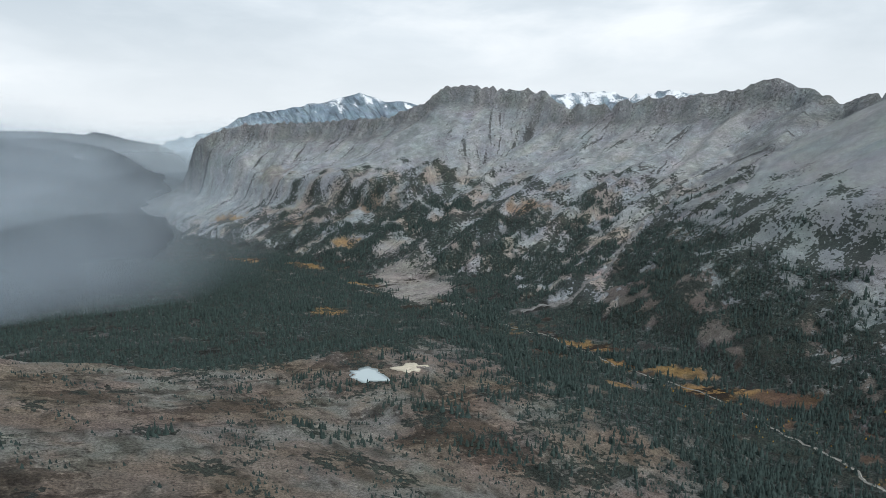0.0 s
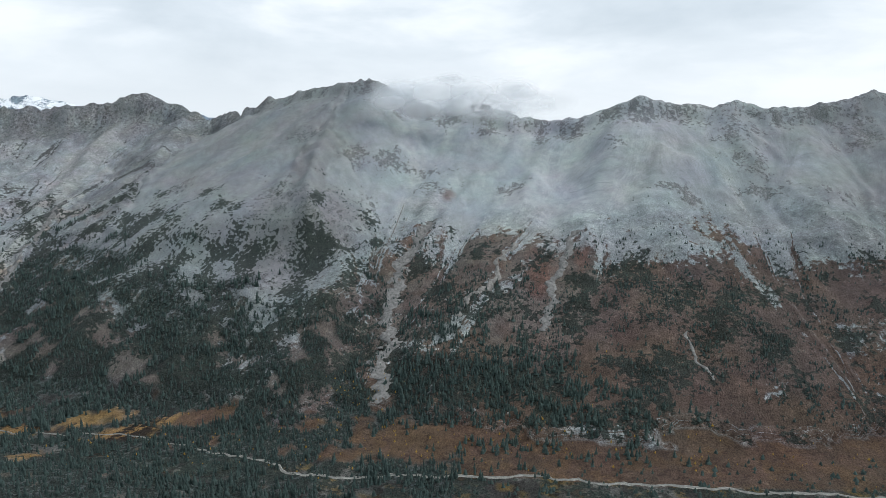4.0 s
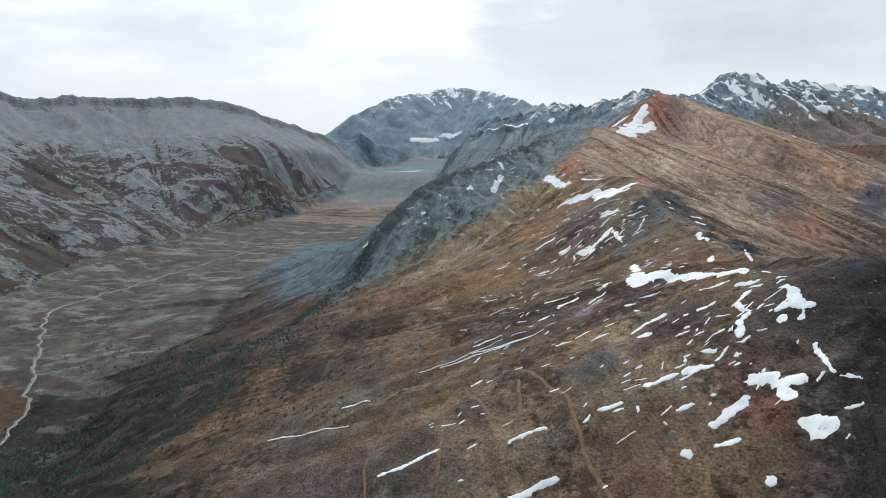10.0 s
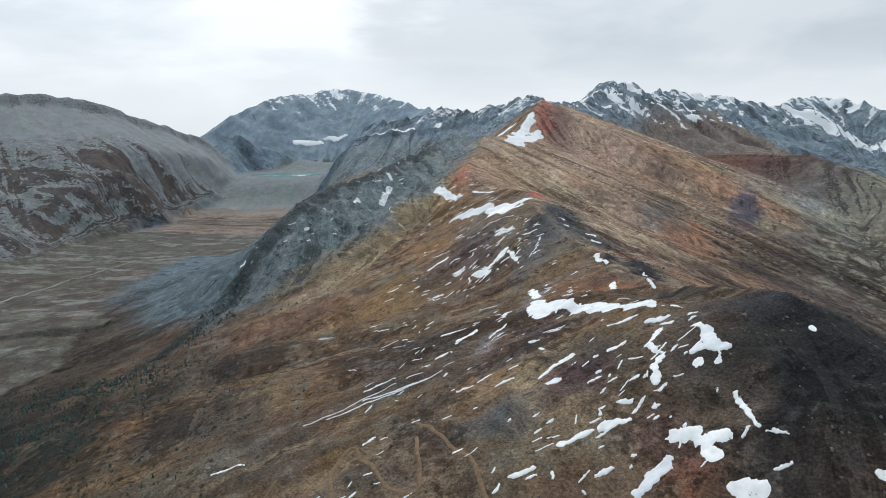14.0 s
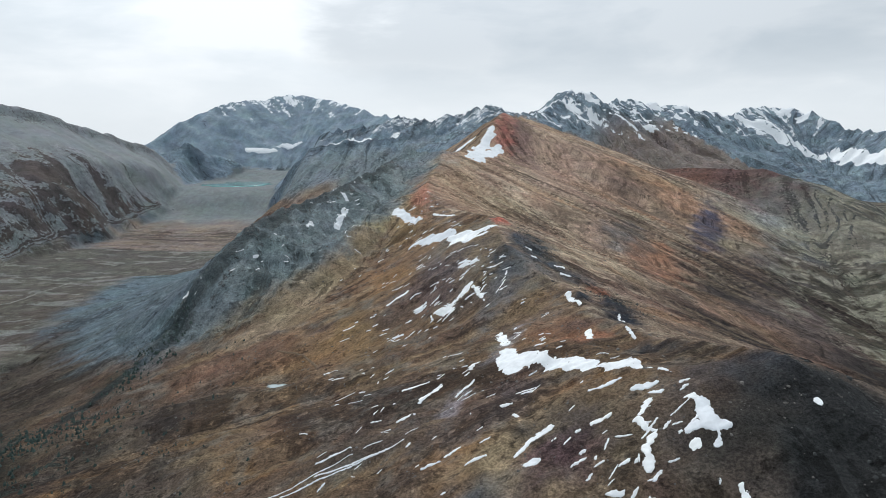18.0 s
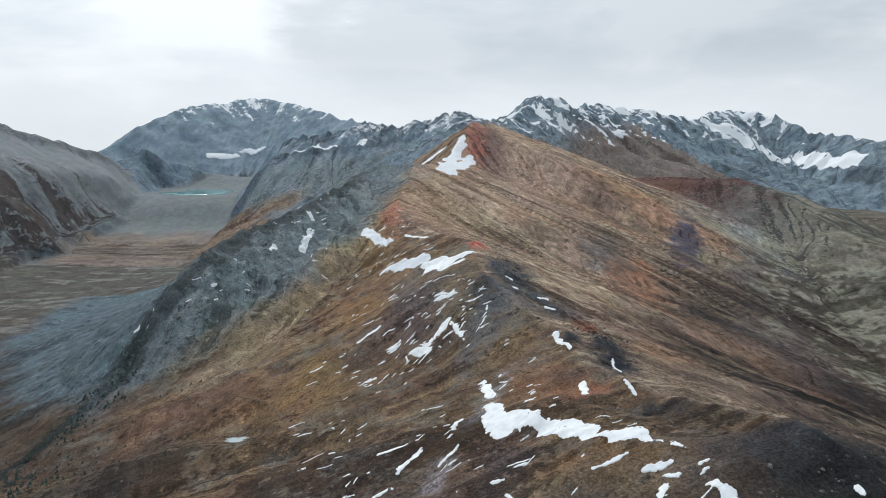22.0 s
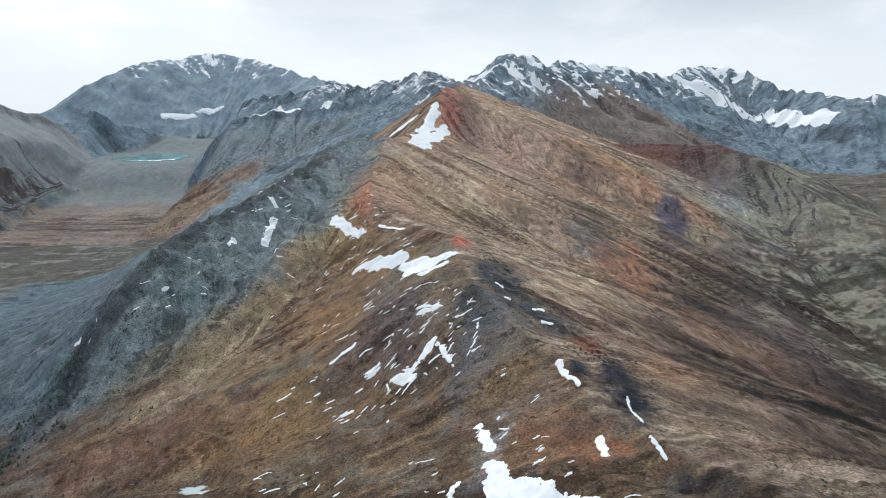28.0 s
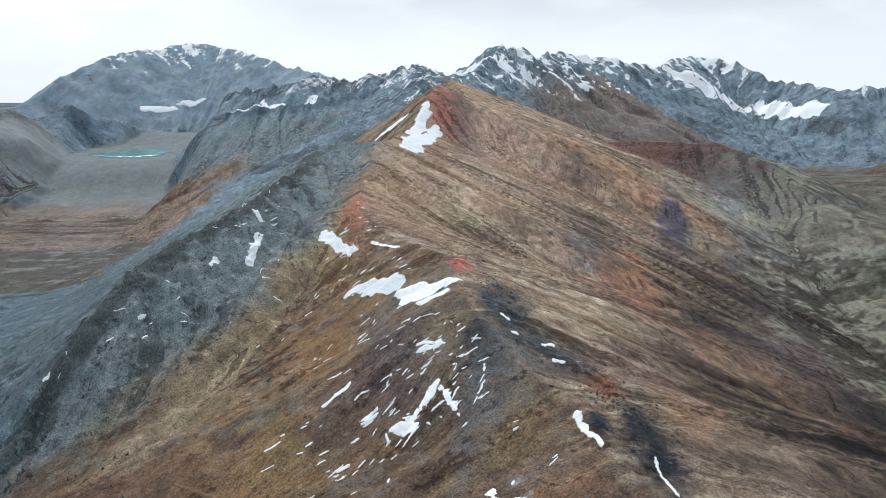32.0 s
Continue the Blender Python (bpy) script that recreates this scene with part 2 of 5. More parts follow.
    whole = (x, y, xw, yw, warp_x, warp_y)
    sheets = (h, owner, dist, sides, ways)
    for k, name in enumerate(NAMES):
        pts, left, right, gully, width, crag = RIDGES[name]
        reach = 1500 if name == "snow_range" else 950
        here = ((whole[0] > min(p[0] for p in pts) - reach) & (whole[0] < max(p[0] for p in pts) + reach)
                & (whole[1] > min(p[1] for p in pts) - reach) & (whole[1] < max(p[1] for p in pts) + reach))
        x, y, xw, yw, warp_x, warp_y = (v[here] for v in whole)
        h, owner, dist, sides, ways = (v[here] for v in sheets)
        d, side, s, z = along(pts, xw if gully > 4 else x + 0.25 * warp_x, yw if gully > 4 else y + 0.25 * warp_y, 22.0)
        lean = 0.5 + 0.5 * side
        s0, s1, L = (right[i] + (left[i] - right[i]) * lean for i in range(3))
        drop = s1 * d + (s0 - s1) * L * (1 - np.exp(-d / L))
        rib = ridged(s / width + 0.25 * fbm(x / 90, y / 90, 2, 77 + k), d / (width * 7.0), 3, 20 + k, 0.45) - 0.35
        r = z - drop + gully * rib * step(0, width * 1.2, d) * (1 - 0.6 * step(width * 4, width * 9, d))
        r = r + crag * fbm(x / (width * 0.55), y / (width * 0.55), 4, 40 + k, 0.55) * (0.35 + 0.65 * np.exp(-d / (width * 2.2)))
        if name in ("rim", "east"):
            r = r - 1.5 * np.clip(190 - x, 0, 900)
        if name in ("mesa", "wall", "north_wall"):        # rock bands under the crest
            r = r + (5 if name == "mesa" else 4) * (ridged(x / 52, y / 52, 4, 94, 0.55) - 0.4) * np.exp(-d / 26)
            bluff = 24 if name == "mesa" else 9
            r = r - bluff * step(7, 20, d + 9 * fbm(x / 40, y / 40, 3, 93)) * step(300, 90, d)
        if name == "near":        # the bench above the pond ends in a scarp
            r = r - 0.5 * np.clip(-508 - 45 * step(-20, -130, x) - y + 12 * fbm(x / 60, y / 60, 2, 91), 0, 260) * step(300, 150, x)
            r = r + 1.2 * fbm(x / 14, y / 14, 4, 95)
            r = r + lean * step(4, 40, d) * (8 * step(130, 200, y) * step(370, 320, y) - 9 * step(385, 440, y) * step(20, 90, d))
            plate = -221.5 + 0.075 * np.clip(x + 160, -240, 0) - 0.12 * np.abs(np.clip(y + 330, 0, 200)) + 1.5 * fbm(x / 35, y / 35, 4, 96)
            plate = plate - 0.5 * np.clip(-540 - y, 0, 200)
            m2 = np.clip(0.5 + 0.5 * (plate - r) / 6, 0, 1) * step(-420, -340, x)
            r = r * (1 - m2) + plate * m2 + 6 * m2 * (1 - m2)
        wide = 24.0 if name == "spur" else 7.0
        mix = np.clip(0.5 + 0.5 * (r - h) / wide, 0, 1)
        own = r > h
        h = h * (1 - mix) + r * mix + wide * mix * (1 - mix)
        owner = np.where(own, k, owner)
        dist, sides, ways = np.where(own, d, dist), np.where(own, side, sides), np.where(own, s, ways)
        for v, part_v in zip(sheets, (h, owner, dist, sides, ways)):
            v[here] = part_v
    # pleated ochre rib between the spur and the ridge
    x, y = whole[0], whole[1]
    d, _, s, _ = along([(-44, 690, 0), (-56, 660, 0), (-79, 618, 0), (-100, 572, 0), (-118, 540, 0), (-134, 505, 0)], x, y, 6.0)
    sheets[0][:] += 5.5 * step(24, 2, d) * step(0, 40, s) * step(200, 120, s) + 0.9 * step(26, 8, d) * step(0, 30, s) * step(200, 150, s) * np.sin(s / 2.0 + 1.2 * fbm(x / 12, y / 12, 2, 67))
    # the western river has cut its floor flat
    x, y = whole[0], whole[1]
    h, owner, dist, sides, ways = sheets
    d, side, s, z = along(WEST_RIVER, whole[2], whole[3], 12.0)
    half = 45 + 75 * step(420, 800, y) - 20 * step(1350, 1550, y) + 25 * step(-200, -500, y) + 18 * fbm(x / 90, y / 90, 3, 66)
    cap = z + 0.03 * d + (0.46 + 0.9 * step(950, 1150, y)) * np.clip(d - half, 0, 2000) + 1.2 * fbm(x / 30, y / 30, 4, 3) * step(6, 40, d)
    cap = np.where(d < 260, cap, 1e4)
    cut = cap < h
    mix = np.clip(0.5 + 0.5 * (h - cap) / 14, 0, 1) * step(260, 215, d)
    h = np.where(d < 260, h * (1 - mix) + cap * mix - 14 * mix * (1 - mix) * step(260, 215, d), h)
    flat = cut & (d < half + 12)
    owner, dist, ways = np.where(flat, -1, owner), np.where(flat, d, dist), np.where(flat, s, ways)
    for px, py, pz, rx, ry, _ in PONDS:
        r = np.hypot((x - px) / rx, (y - py) / ry)
        h = np.where(r < 4, h + (pz - 0.8 - h) * step(3.4, 1.7, r), h)
    return h, owner, dist, sides, ways


def spaced(*stops):
    """Grid lines: (from, to, spacing) stretches, end to end."""
    out = [np.arange(a, b, c) for a, b, c in stops]
    return np.concatenate(out + [[stops[-1][1]]])


GRID_X = spaced((-4200, -1400, 40), (-1400, -960, 14), (-960, -700, 6), (-700, -260, 4.5), (-260, 260, 2.6), (260, 620, 5), (620, 1700, 16), (1700, 4200, 50))
GRID_Y = spaced((-4600, -2100, 45), (-2100, -1100, 14), (-1100, -700, 8), (-700, 120, 4.5), (120, 760, 2.6), (760, 1300, 5), (1300, 2800, 12), (2800, 4800, 50))
MX, MY = np.meshgrid(GRID_X, GRID_Y)
MZ, OWNER, DIST, SIDE, WAY = land(MX, MY)


def softened(field, times):
    for _ in range(times):
        p = np.pad(field, 1, mode="edge")
        field = (p[:-2, 1:-1] + p[2:, 1:-1] + p[1:-1, :-2] + p[1:-1, 2:] + 2 * p[1:-1, 1:-1]) / 6
    return field


def fall_lines(steps=90, stride=6.0):
    """For each place: where the line of steepest ascent from it meets the crest, told as the way along that crest."""
    smooth = softened(MZ, 14)
    gy, gx = np.gradient(smooth, GRID_Y, GRID_X)
    slope = np.hypot(gx, gy) + 1e-6
    gx, gy = gx / slope, gy / slope
    col, row = np.arange(len(GRID_X)), np.arange(len(GRID_Y))
    px, py = MX.ravel().copy(), MY.ravel().copy()
    last = WAY.ravel() + 0.0
    home, live = OWNER.ravel(), np.nonzero((OWNER.ravel() >= 0) & (np.abs(MX.ravel()) < 1400) & (np.abs(MY.ravel()) < 2200))[0]
    for _ in range(steps):
        i = np.rint(np.interp(px[live], GRID_X, col)).astype(int)
        j = np.rint(np.interp(py[live], GRID_Y, row)).astype(int)
        go = (DIST[j, i] > 9) & (OWNER[j, i] == home[live])
        live, i, j = live[go], i[go], j[go]
        last[live] = WAY[j, i]
        px[live] += stride * gx[j, i]
        py[live] += stride * gy[j, i]
    return softened(last.reshape(MX.shape), 2)


FALL = fall_lines()
# rills worn down the fall lines
_fade = step(6, 40, DIST) * (OWNER >= 0) * (np.abs(MX) < 1400) * (np.abs(MY) < 2200)
_steep = np.isin(OWNER, [NAMES.index("near"), NAMES.index("upper"), NAMES.index("spur")])
_bend = 0.3 * fbm(MX / 60, MY / 60, 2, 97)
MZ = MZ + _fade * np.where(_steep, 1.1 * ridged(FALL / 19 + _bend, DIST / 190, 3, 98, 0.5) - 0.4, np.where(MY > 1200, 1.2, 4.0) * (ridged(FALL / 85 + _bend, DIST / 420, 2, 99, 0.4) - 0.38))


def ground_z(x, y):
    """Height of the built ground at a place."""
    x, y = np.atleast_1d(np.asarray(x, float)), np.atleast_1d(np.asarray(y, float))
    i = np.clip(np.searchsorted(GRID_X, x) - 1, 0, len(GRID_X) - 2)
    j = np.clip(np.searchsorted(GRID_Y, y) - 1, 0, len(GRID_Y) - 2)
    u, v = (x - GRID_X[i]) / (GRID_X[i + 1] - GRID_X[i]), (y - GRID_Y[j]) / (GRID_Y[j + 1] - GRID_Y[j])
    a, b, c, e = MZ[j, i], MZ[j, i + 1], MZ[j + 1, i], MZ[j + 1, i + 1]
    # the quads are split from their lower left to their upper right corner
    return np.where(u > v, a + (b - a) * u + (e - b) * v, a + (e - c) * u + (c - a) * v)
# ---------------------------------------------------------------- what the ground is made of
def mixed(c, mask, colour):
    m = np.clip(mask, 0, 1)[..., None]
    return c * (1 - m) + np.array(colour) * m


def blob(x, y, rx, ry, turn=0.0, seed=0, ragged=0.35, soft=0.35):
    """A ragged patch of ground round x, y: 1 inside, 0 outside."""
    a = radians(turn)
    u, v = (MX - x) * math.cos(a) + (MY - y) * math.sin(a), -(MX - x) * math.sin(a) + (MY - y) * math.cos(a)
    r = np.hypot(u / rx, v / ry)
    sel = r < 2
    out = np.zeros(MX.shape)
    size = min(rx, ry)
    out[sel] = step(1 + soft, 1 - soft, r[sel] + ragged * fbm(MX[sel] / size, MY[sel] / size, 4, seed))
    return out


def band(points, width, seed=0, ragged=0.5):
    """A ragged strip of ground along a line."""
    d, _, _, _ = along([(px, py, 0) for px, py in points], MX, MY)
    return step(1.3, 0.6, d / width + ragged * fbm(MX / width, MY / width, 3, seed))


def is_of(*names):
    return np.isin(OWNER, [NAMES.index(n) for n in names])


# soils of the near ridge: x, y, half width, half length, turn, colour, how strongly
FIN_SOIL = [
    (-72, 627, 7, 38, 7, (.26, .19, .095), .95),
    (-93, 596, 7, 44, 10, (.25, .185, .095), .95),
    (-110, 561, 7, 41, 13, (.23, .165, .085), .9),
    (-119, 543, 6, 26, 14, (.20, .15, .08), .8),
    (-54, 467, 16, 20, 7, (.27, .165, .065), .9),
    (-73, 471, 8, 12, 10, (.105, .072, .062), .9),
    (-32, 542, 17, 35, 3, (.275, .15, .062), .9),
    (-11, 601, 16, 43, 0, (.25, .15, .07), .9),
    (-24, 679, 12, 45, 1, (.31, .20, .085), .9),
    (-10, 713, 8, 36, 0, (.36, .16, .085), 1),
    (-30, 712, 7, 43, 2, (.31, .23, .12), .9)]
CREST_SOIL = [
    (5, 499, 15, 37, -2, (.135, .105, .085), .8),
    (-6, 468, 19, 21, -1, (.14, .09, .062), .8),
    (44, 434, 10, 30, -10, (.16, .145, .115), .9),
    (51, 410, 11, 16, -12, (.26, .17, .08), .9),
    (60, 384, 10, 14, -15, (.22, .15, .09), .8),
    (62, 358, 14, 13, -17, (.30, .145, .068), .95),
    (76, 339, 10, 8, -21, (.32, .14, .068), .9),
    (72, 357, 7, 5, -19, (.12, .075, .055), .8),
    (42, 346, 9, 9, -13, (.27, .155, .075), .8),
    (107, 405, 7, 19, -22, (.024, .025, .027), 1.25),
    (103, 375, 7, 20, -24, (.026, .027, .029), 1.25)]
CRAG_SOIL = [
    (88, 404, 4, 10, -19, (.03, .031, .032), 1.2),
    (108, 453, 7, 11, -19, (.34, .125, .06), 1),
    (153, 446, 15, 26, -26, (.31, .17, .085), .9),
    (226, 698, 26, 55, -22, (.33, .155, .075), .8),
    (273, 571, 42, 31, -32, (.32, .185, .10), .8),
    (339, 623, 37, 68, -35, (.105, .072, .055), .8),
    (98, 306, 9, 5, -30, (.05, .048, .045), .9),
    (72, 512, 12, 28, -12, (.06, .062, .06), 1.1),
    (50, 475, 7, 14, -9, (.045, .046, .045), 1.1),
    (89, 477, 13, 16, -15, (.055, .058, .058), 1),
    (60, 459, 12, 20, -12, (.13, .125, .105), .8)]
EAST_SOIL = [
    (56, 571, 6, 9, -8, (.42, .13, .075), 1.1),
    (352, 880, 15, 73, -25, (.07, .06, .07), 1),
    (548, 979, 76, 140, -33, (.21, .21, .165), .85),
    (497, 1101, 55, 87, -27, (.16, .085, .065), .9),
    (423, 1185, 57, 61, -22, (.21, .10, .06), .8),
    (210, 761, 19, 45, -19, (.13, .125, .10), .8),
    (204, 943, 63, 112, -14, (.27, .175, .105), .6),
    (135, 1045, 20, 74, -9, (.11, .062, .05), .95),
    (109, 1053, 12, 49, -7, (.27, .10, .065), 1),
    (181, 1006, 45, 66, -12, (.29, .19, .12), .6),
    (413, 1292, 8, 33, -20, (.05, .045, .045), .9)]
FAR_SOIL = [
    (121, 243, 13, 23, -30, (.036, .036, .036), 1.2),
    (128, 223, 14, 28, -34, (.024, .024, .024), 1.25),
    (113, 254, 9, 9, -27, (.075, .07, .065), .9),
    (99, 258, 9, 9, -24, (.13, .11, .095), .8),
    (81, 236, 8, 15, -22, (.12, .085, .065), .7),
    (101, 224, 9, 22, -28, (.12, .078, .052), .9),
    (50, 252, 12, 15, -13, (.07, .055, .05), .8),
    (45, 237, 12, 11, -13, (.095, .052, .046), .8),
    (35, 301, 12, 16, -8, (.085, .064, .054), .8),
    (11, 284, 14, 13, -3, (.12, .085, .065), .7),
    (-30, 294, 22, 16, 6, (.085, .066, .054), .7)]
KNOLL_SOIL = [
    (-66, 446, 22, 26, 9, (.27, .155, .062), .8),
    (-125, 454, 34, 26, 16, (.25, .13, .062), .8),
    (-146, 413, 29, 26, 21, (.12, .088, .062), .7),
    (-70, 334, 17, 15, 13, (.17, .105, .06), .7),
    (-165, 382, 31, 26, 25, (.095, .07, .05), .8),
    (-123, 309, 25, 27, 21, (.10, .075, .055), .7),
    (-28, 214, 20, 15, 8, (.12, .085, .06), .7),
    (14, 228, 13, 12, -2, (.105, .10, .088), .7),
    (63, 195, 8, 16, -15, (.15, .082, .056), .6),
    (69, 178, 6, 7, -18, (.23, .10, .055), .8),
    (30, 178, 17, 8, -7, (.17, .10, .06), .7)]
LOW_SOIL = [
    (95, 173, 12, 29, -25, (.07, .06, .05), .8),
    (14, 159, 18, 8, -0, (.19, .09, .058), .6),
    (-94, 179, 22, 14, 24, (.11, .075, .058), .7)]
SOILS = FIN_SOIL + CREST_SOIL + CRAG_SOIL + EAST_SOIL + FAR_SOIL + KNOLL_SOIL + LOW_SOIL


SLATE, HEAD_MEADOW = np.zeros(MX.shape), np.zeros(MX.shape)
SOIL_TINT = np.array((1.045, 1.185, 1.37))


def ground_colours():
    streak = fbm(FALL / 8 + 0.35 * fbm(MX / 40, MY / 40, 2, 18), DIST / 150, 4, 11, 0.65)            # runs down the fall lines
    streak = np.where(is_of("near", "upper", "spur"), streak, fbm(FALL / 45 + 0.3 * fbm(MX / 90, MY / 90, 2, 18), DIST / 260, 3, 11, 0.5))
    streak2 = fbm(FALL / 38 + 9, DIST / 330, 3, 12)
    cloudy = fbm(MX / 75, MY / 75, 4, 13, 0.55)
    fine = fbm(MX / 19, MY / 19, 4, 14, 0.6)
    big = fbm(MX / 260, MY / 260, 3, 15)
    level = fbm(MZ / 9 + 2.0 * cloudy, WAY / 130, 4, 24, 0.6)               # runs along the slope
    river, _, _, _ = along(WEST_RIVER, MX, MY)
    c = np.zeros(MX.shape + (3,)) + (0.135, 0.088, 0.056)     # brown tundra
    floor = OWNER == -1
    head = step(520, 760, MY + 60 * cloudy)                  # the head of the valley
    # valley floor: dark heath with pale gravelly ribs across it; blue-grey scree and meadow towards the head
    c = mixed(c, floor * 1.0, (0.055, 0.047, 0.038))
    ribs = step(0.02, 0.36, fbm(MX / 80 + 0.5 * cloudy, MY / 17 + 0.4 * cloudy, 4, 16, 0.6))
    c = mixed(c, floor * ribs * 0.8, (0.157, 0.140, 0.112))
    c = mixed(c, floor * step(0.0, 0.3, cloudy - 0.25 * fine) * step(500, 300, MY) * 0.85, (0.029, 0.027, 0.019))
    c = mixed(c, floor * step(0.1, 0.35, fine) * step(600, 400, MY) * 0.6, (0.018, 0.020, 0.015))
    c = mixed(c, floor * head * 0.9, (0.138, 0.159, 0.158))
    c = mixed(c, floor * head * step(0.0, 0.3, fine + 0.6 * cloudy) * 0.75, (0.073, 0.079, 0.084))
    c = mixed(c, floor * head * step(0.1, 0.5, -cloudy) * 0.6, (0.198, 0.216, 0.199))
    ef = floor & (MX > 250)
    c = mixed(c, ef * 1.0, (0.105, 0.082, 0.058))
    c = mixed(c, ef * step(0.05, 0.35, cloudy) * 0.8, (0.062, 0.059, 0.038))
    c = mixed(c, ef * step(0.95, 1.25, ridged(MX / 38 + 0.4 * fine, MY / 38, 3, 19)) * 0.8, (0.270, 0.245, 0.175))
    c = mixed(c, ef * step(900, 1050, MY) * 0.7, (0.184, 0.140, 0.102))
    brook, _, _, _ = along(EAST_RIVER, MX, MY)
    # the near ridge: rust, ochre, umber, grey
    near, spur = is_of("near", "upper"), is_of("spur")
    west, east = near & (SIDE > 0), near & (SIDE <= 0)
    c = mixed(c, near * 1.0, (0.173, 0.103, 0.056))
    c = mixed(c, near * step(-0.1, 0.4, streak2 + 0.5 * cloudy) * 0.8, (0.223, 0.116, 0.047))
    c = mixed(c, near * step(0.05, 0.3, big + 0.4 * cloudy) * 0.6, (0.148, 0.116, 0.083))
    c = mixed(c, near * step(0.1, 0.35, -big + 0.4 * streak2) * 0.6, (0.114, 0.066, 0.044))
    c = mixed(c, near * step(0.05, 0.5, streak) * 0.5, (0.281, 0.190, 0.106))
    c = mixed(c, near * step(0.1, 0.5, -streak - 0.3 * fine) * 0.55, (0.077, 0.052, 0.038))
    c = mixed(c, near * step(0.22, 0.5, fine - 0.3 * streak) * 0.4, (0.187, 0.163, 0.127))
    c = mixed(c, east * 0.85, (0.223, 0.144, 0.092))
    c = mixed(c, east * step(0.0, 0.4, streak) * 0.75, (0.336, 0.242, 0.155))
    c = mixed(c, east * step(0.12, 0.4, -streak2) * step(40, 160, DIST) * 0.55, (0.255, 0.116, 0.053))
    c = mixed(c, east * step(0.05, 0.45, -streak) * 0.7, (0.104, 0.066, 0.045))
    # east flank: darker brown low down, with tan and blackish streaks
    low_dark = step(-96, -140, MZ + 14 * streak2 + 10 * cloudy) * step(60, 120, DIST)
    c = mixed(c, east * low_dark * 0.85, (0.039, 0.028, 0.022))
    c = mixed(c, east * low_dark * step(0.1, 0.4, streak) * 0.6, (0.173, 0.116, 0.071))
    c = mixed(c, east * low_dark * step(0.15, 0.45, -streak) * 0.8, (0.023, 0.017, 0.015))
    c = mixed(c, is_of("upper") * (SIDE <= 0) * step(120, 20, DIST) * 0.4, (0.281, 0.156, 0.087))
    rim = is_of("rim", "east")
    c = mixed(c, rim * 0.8, (0.157, 0.107, 0.075))
    c = mixed(c, rim * step(0.0, 0.35, streak) * 0.6, (0.253, 0.201, 0.134))
    c = mixed(c, rim * step(0.05, 0.4, -fine) * 0.55, (0.069, 0.055, 0.040))
    c = mixed(c, is_of("rim") * (WAY > 260) * 0.75, (0.170, 0.129, 0.093))
    c = mixed(c, blob(560, 1010, 150, 110, 20, 31) * 0.8, (0.244, 0.216, 0.152))
    c = mixed(c, blob(470, 1150, 70, 40, 0, 32) * 0.8, (0.121, 0.063, 0.050))
    # the lower west side of the near ridge: darker tundra
    c = mixed(c, west * step(235, 330, DIST + 50 * cloudy) * 0.85, (0.047, 0.034, 0.026))
    c = mixed(c, west * step(190, 330, DIST) * step(0.1, 0.4, cloudy) * 0.5, (0.109, 0.078, 0.050))
    c = mixed(c, west * step(230, 380, DIST) * step(0.0, 0.3, fine) * step(500, 300, MY) * 0.7, (0.017, 0.017, 0.013))
    c = mixed(c, west * step(260, 340, DIST) * (MY < 430) * step(-0.05, 0.2, fbm(MX / 60, MY / 24, 4, 27, 0.6)) * 0.85, (0.017, 0.019, 0.014))
    c = mixed(c, near * step(290, 210, MY + 30 * cloudy) * step(20, 70, MX) * (MY > 60) * 0.6, (0.090, 0.059, 0.042))
    ridge_soil = is_of("near", "upper", "rim", "east") | spur
    for bx, by, rx, ry, turn, colour, amount in SOILS:
        warm = np.array(colour) * ((0.84, 0.80, 0.88) if colour[0] > 0.12 else (0.95, 0.95, 1.0))
        c = mixed(c, blob(bx, by, rx * 1.15, ry * 1.15, turn, int(bx * 3 + by) % 97, 0.6, 0.6) * ridge_soil * amount * (0.85 + 0.35 * fine + 0.25 * streak), warm)
    c = mixed(c, blob(172, 195, 60, 100, 35, 29, 0.4, 0.5) * near * 0.97, (0.024, 0.022, 0.020))
    # lilac-grey bleached stripe under the saddle
    c = mixed(c, band([(50, 384), (34, 352), (20, 325), (8, 300)], 5, 33) * 0.75 * step(-0.3, 0.2, streak), (0.326, 0.267, 0.247))
    c = mixed(c, is_of("spur") * 1.0, (0.215, 0.150, 0.088))
    c = mixed(c, is_of("spur") * step(0.05, 0.5, streak) * 0.5, (0.270, 0.190, 0.110))
    c = mixed(c, band([(-48, 668), (-70, 610), (-98, 545), (-130, 500)], 15, 34, 0.35) * (0.9 - 0.35 * step(0.0, 0.5, -streak)), (0.281, 0.193, 0.111))
    c = mixed(c, band([(-38, 700), (-52, 660)], 10, 35, 0.3) * 0.7, (0.336, 0.242, 0.116))
    # dark thicket line at the foot of the spur
    c = mixed(c, band([(-190, 560), (-215, 500), (-232, 440)], 5, 36) * 0.9, (0.03, 0.035, 0.03))
    # meadow at the head of the valley, in two strips with a scarp between
    meadow = np.maximum(blob(-420, 1240, 150, 230, 20, 37, 0.5, 0.3), blob(-280, 1330, 150, 90, 25, 46, 0.5, 0.3) * is_of("low_spur", "bench") * step(150, 220, DIST + 20 * cloudy))
    HEAD_MEADOW[:] = meadow
    c = mixed(c, meadow * 0.95, (0.253, 0.186, 0.140))
    c = mixed(c, meadow * step(0.1, 0.35, fine + 0.5 * cloudy) * 0.6, (0.184, 0.118, 0.084))
    c = mixed(c, meadow * step(0.1, 0.3, fbm(MX / 70, MY / 24, 4, 26)) * 0.5, (0.356, 0.248, 0.165))
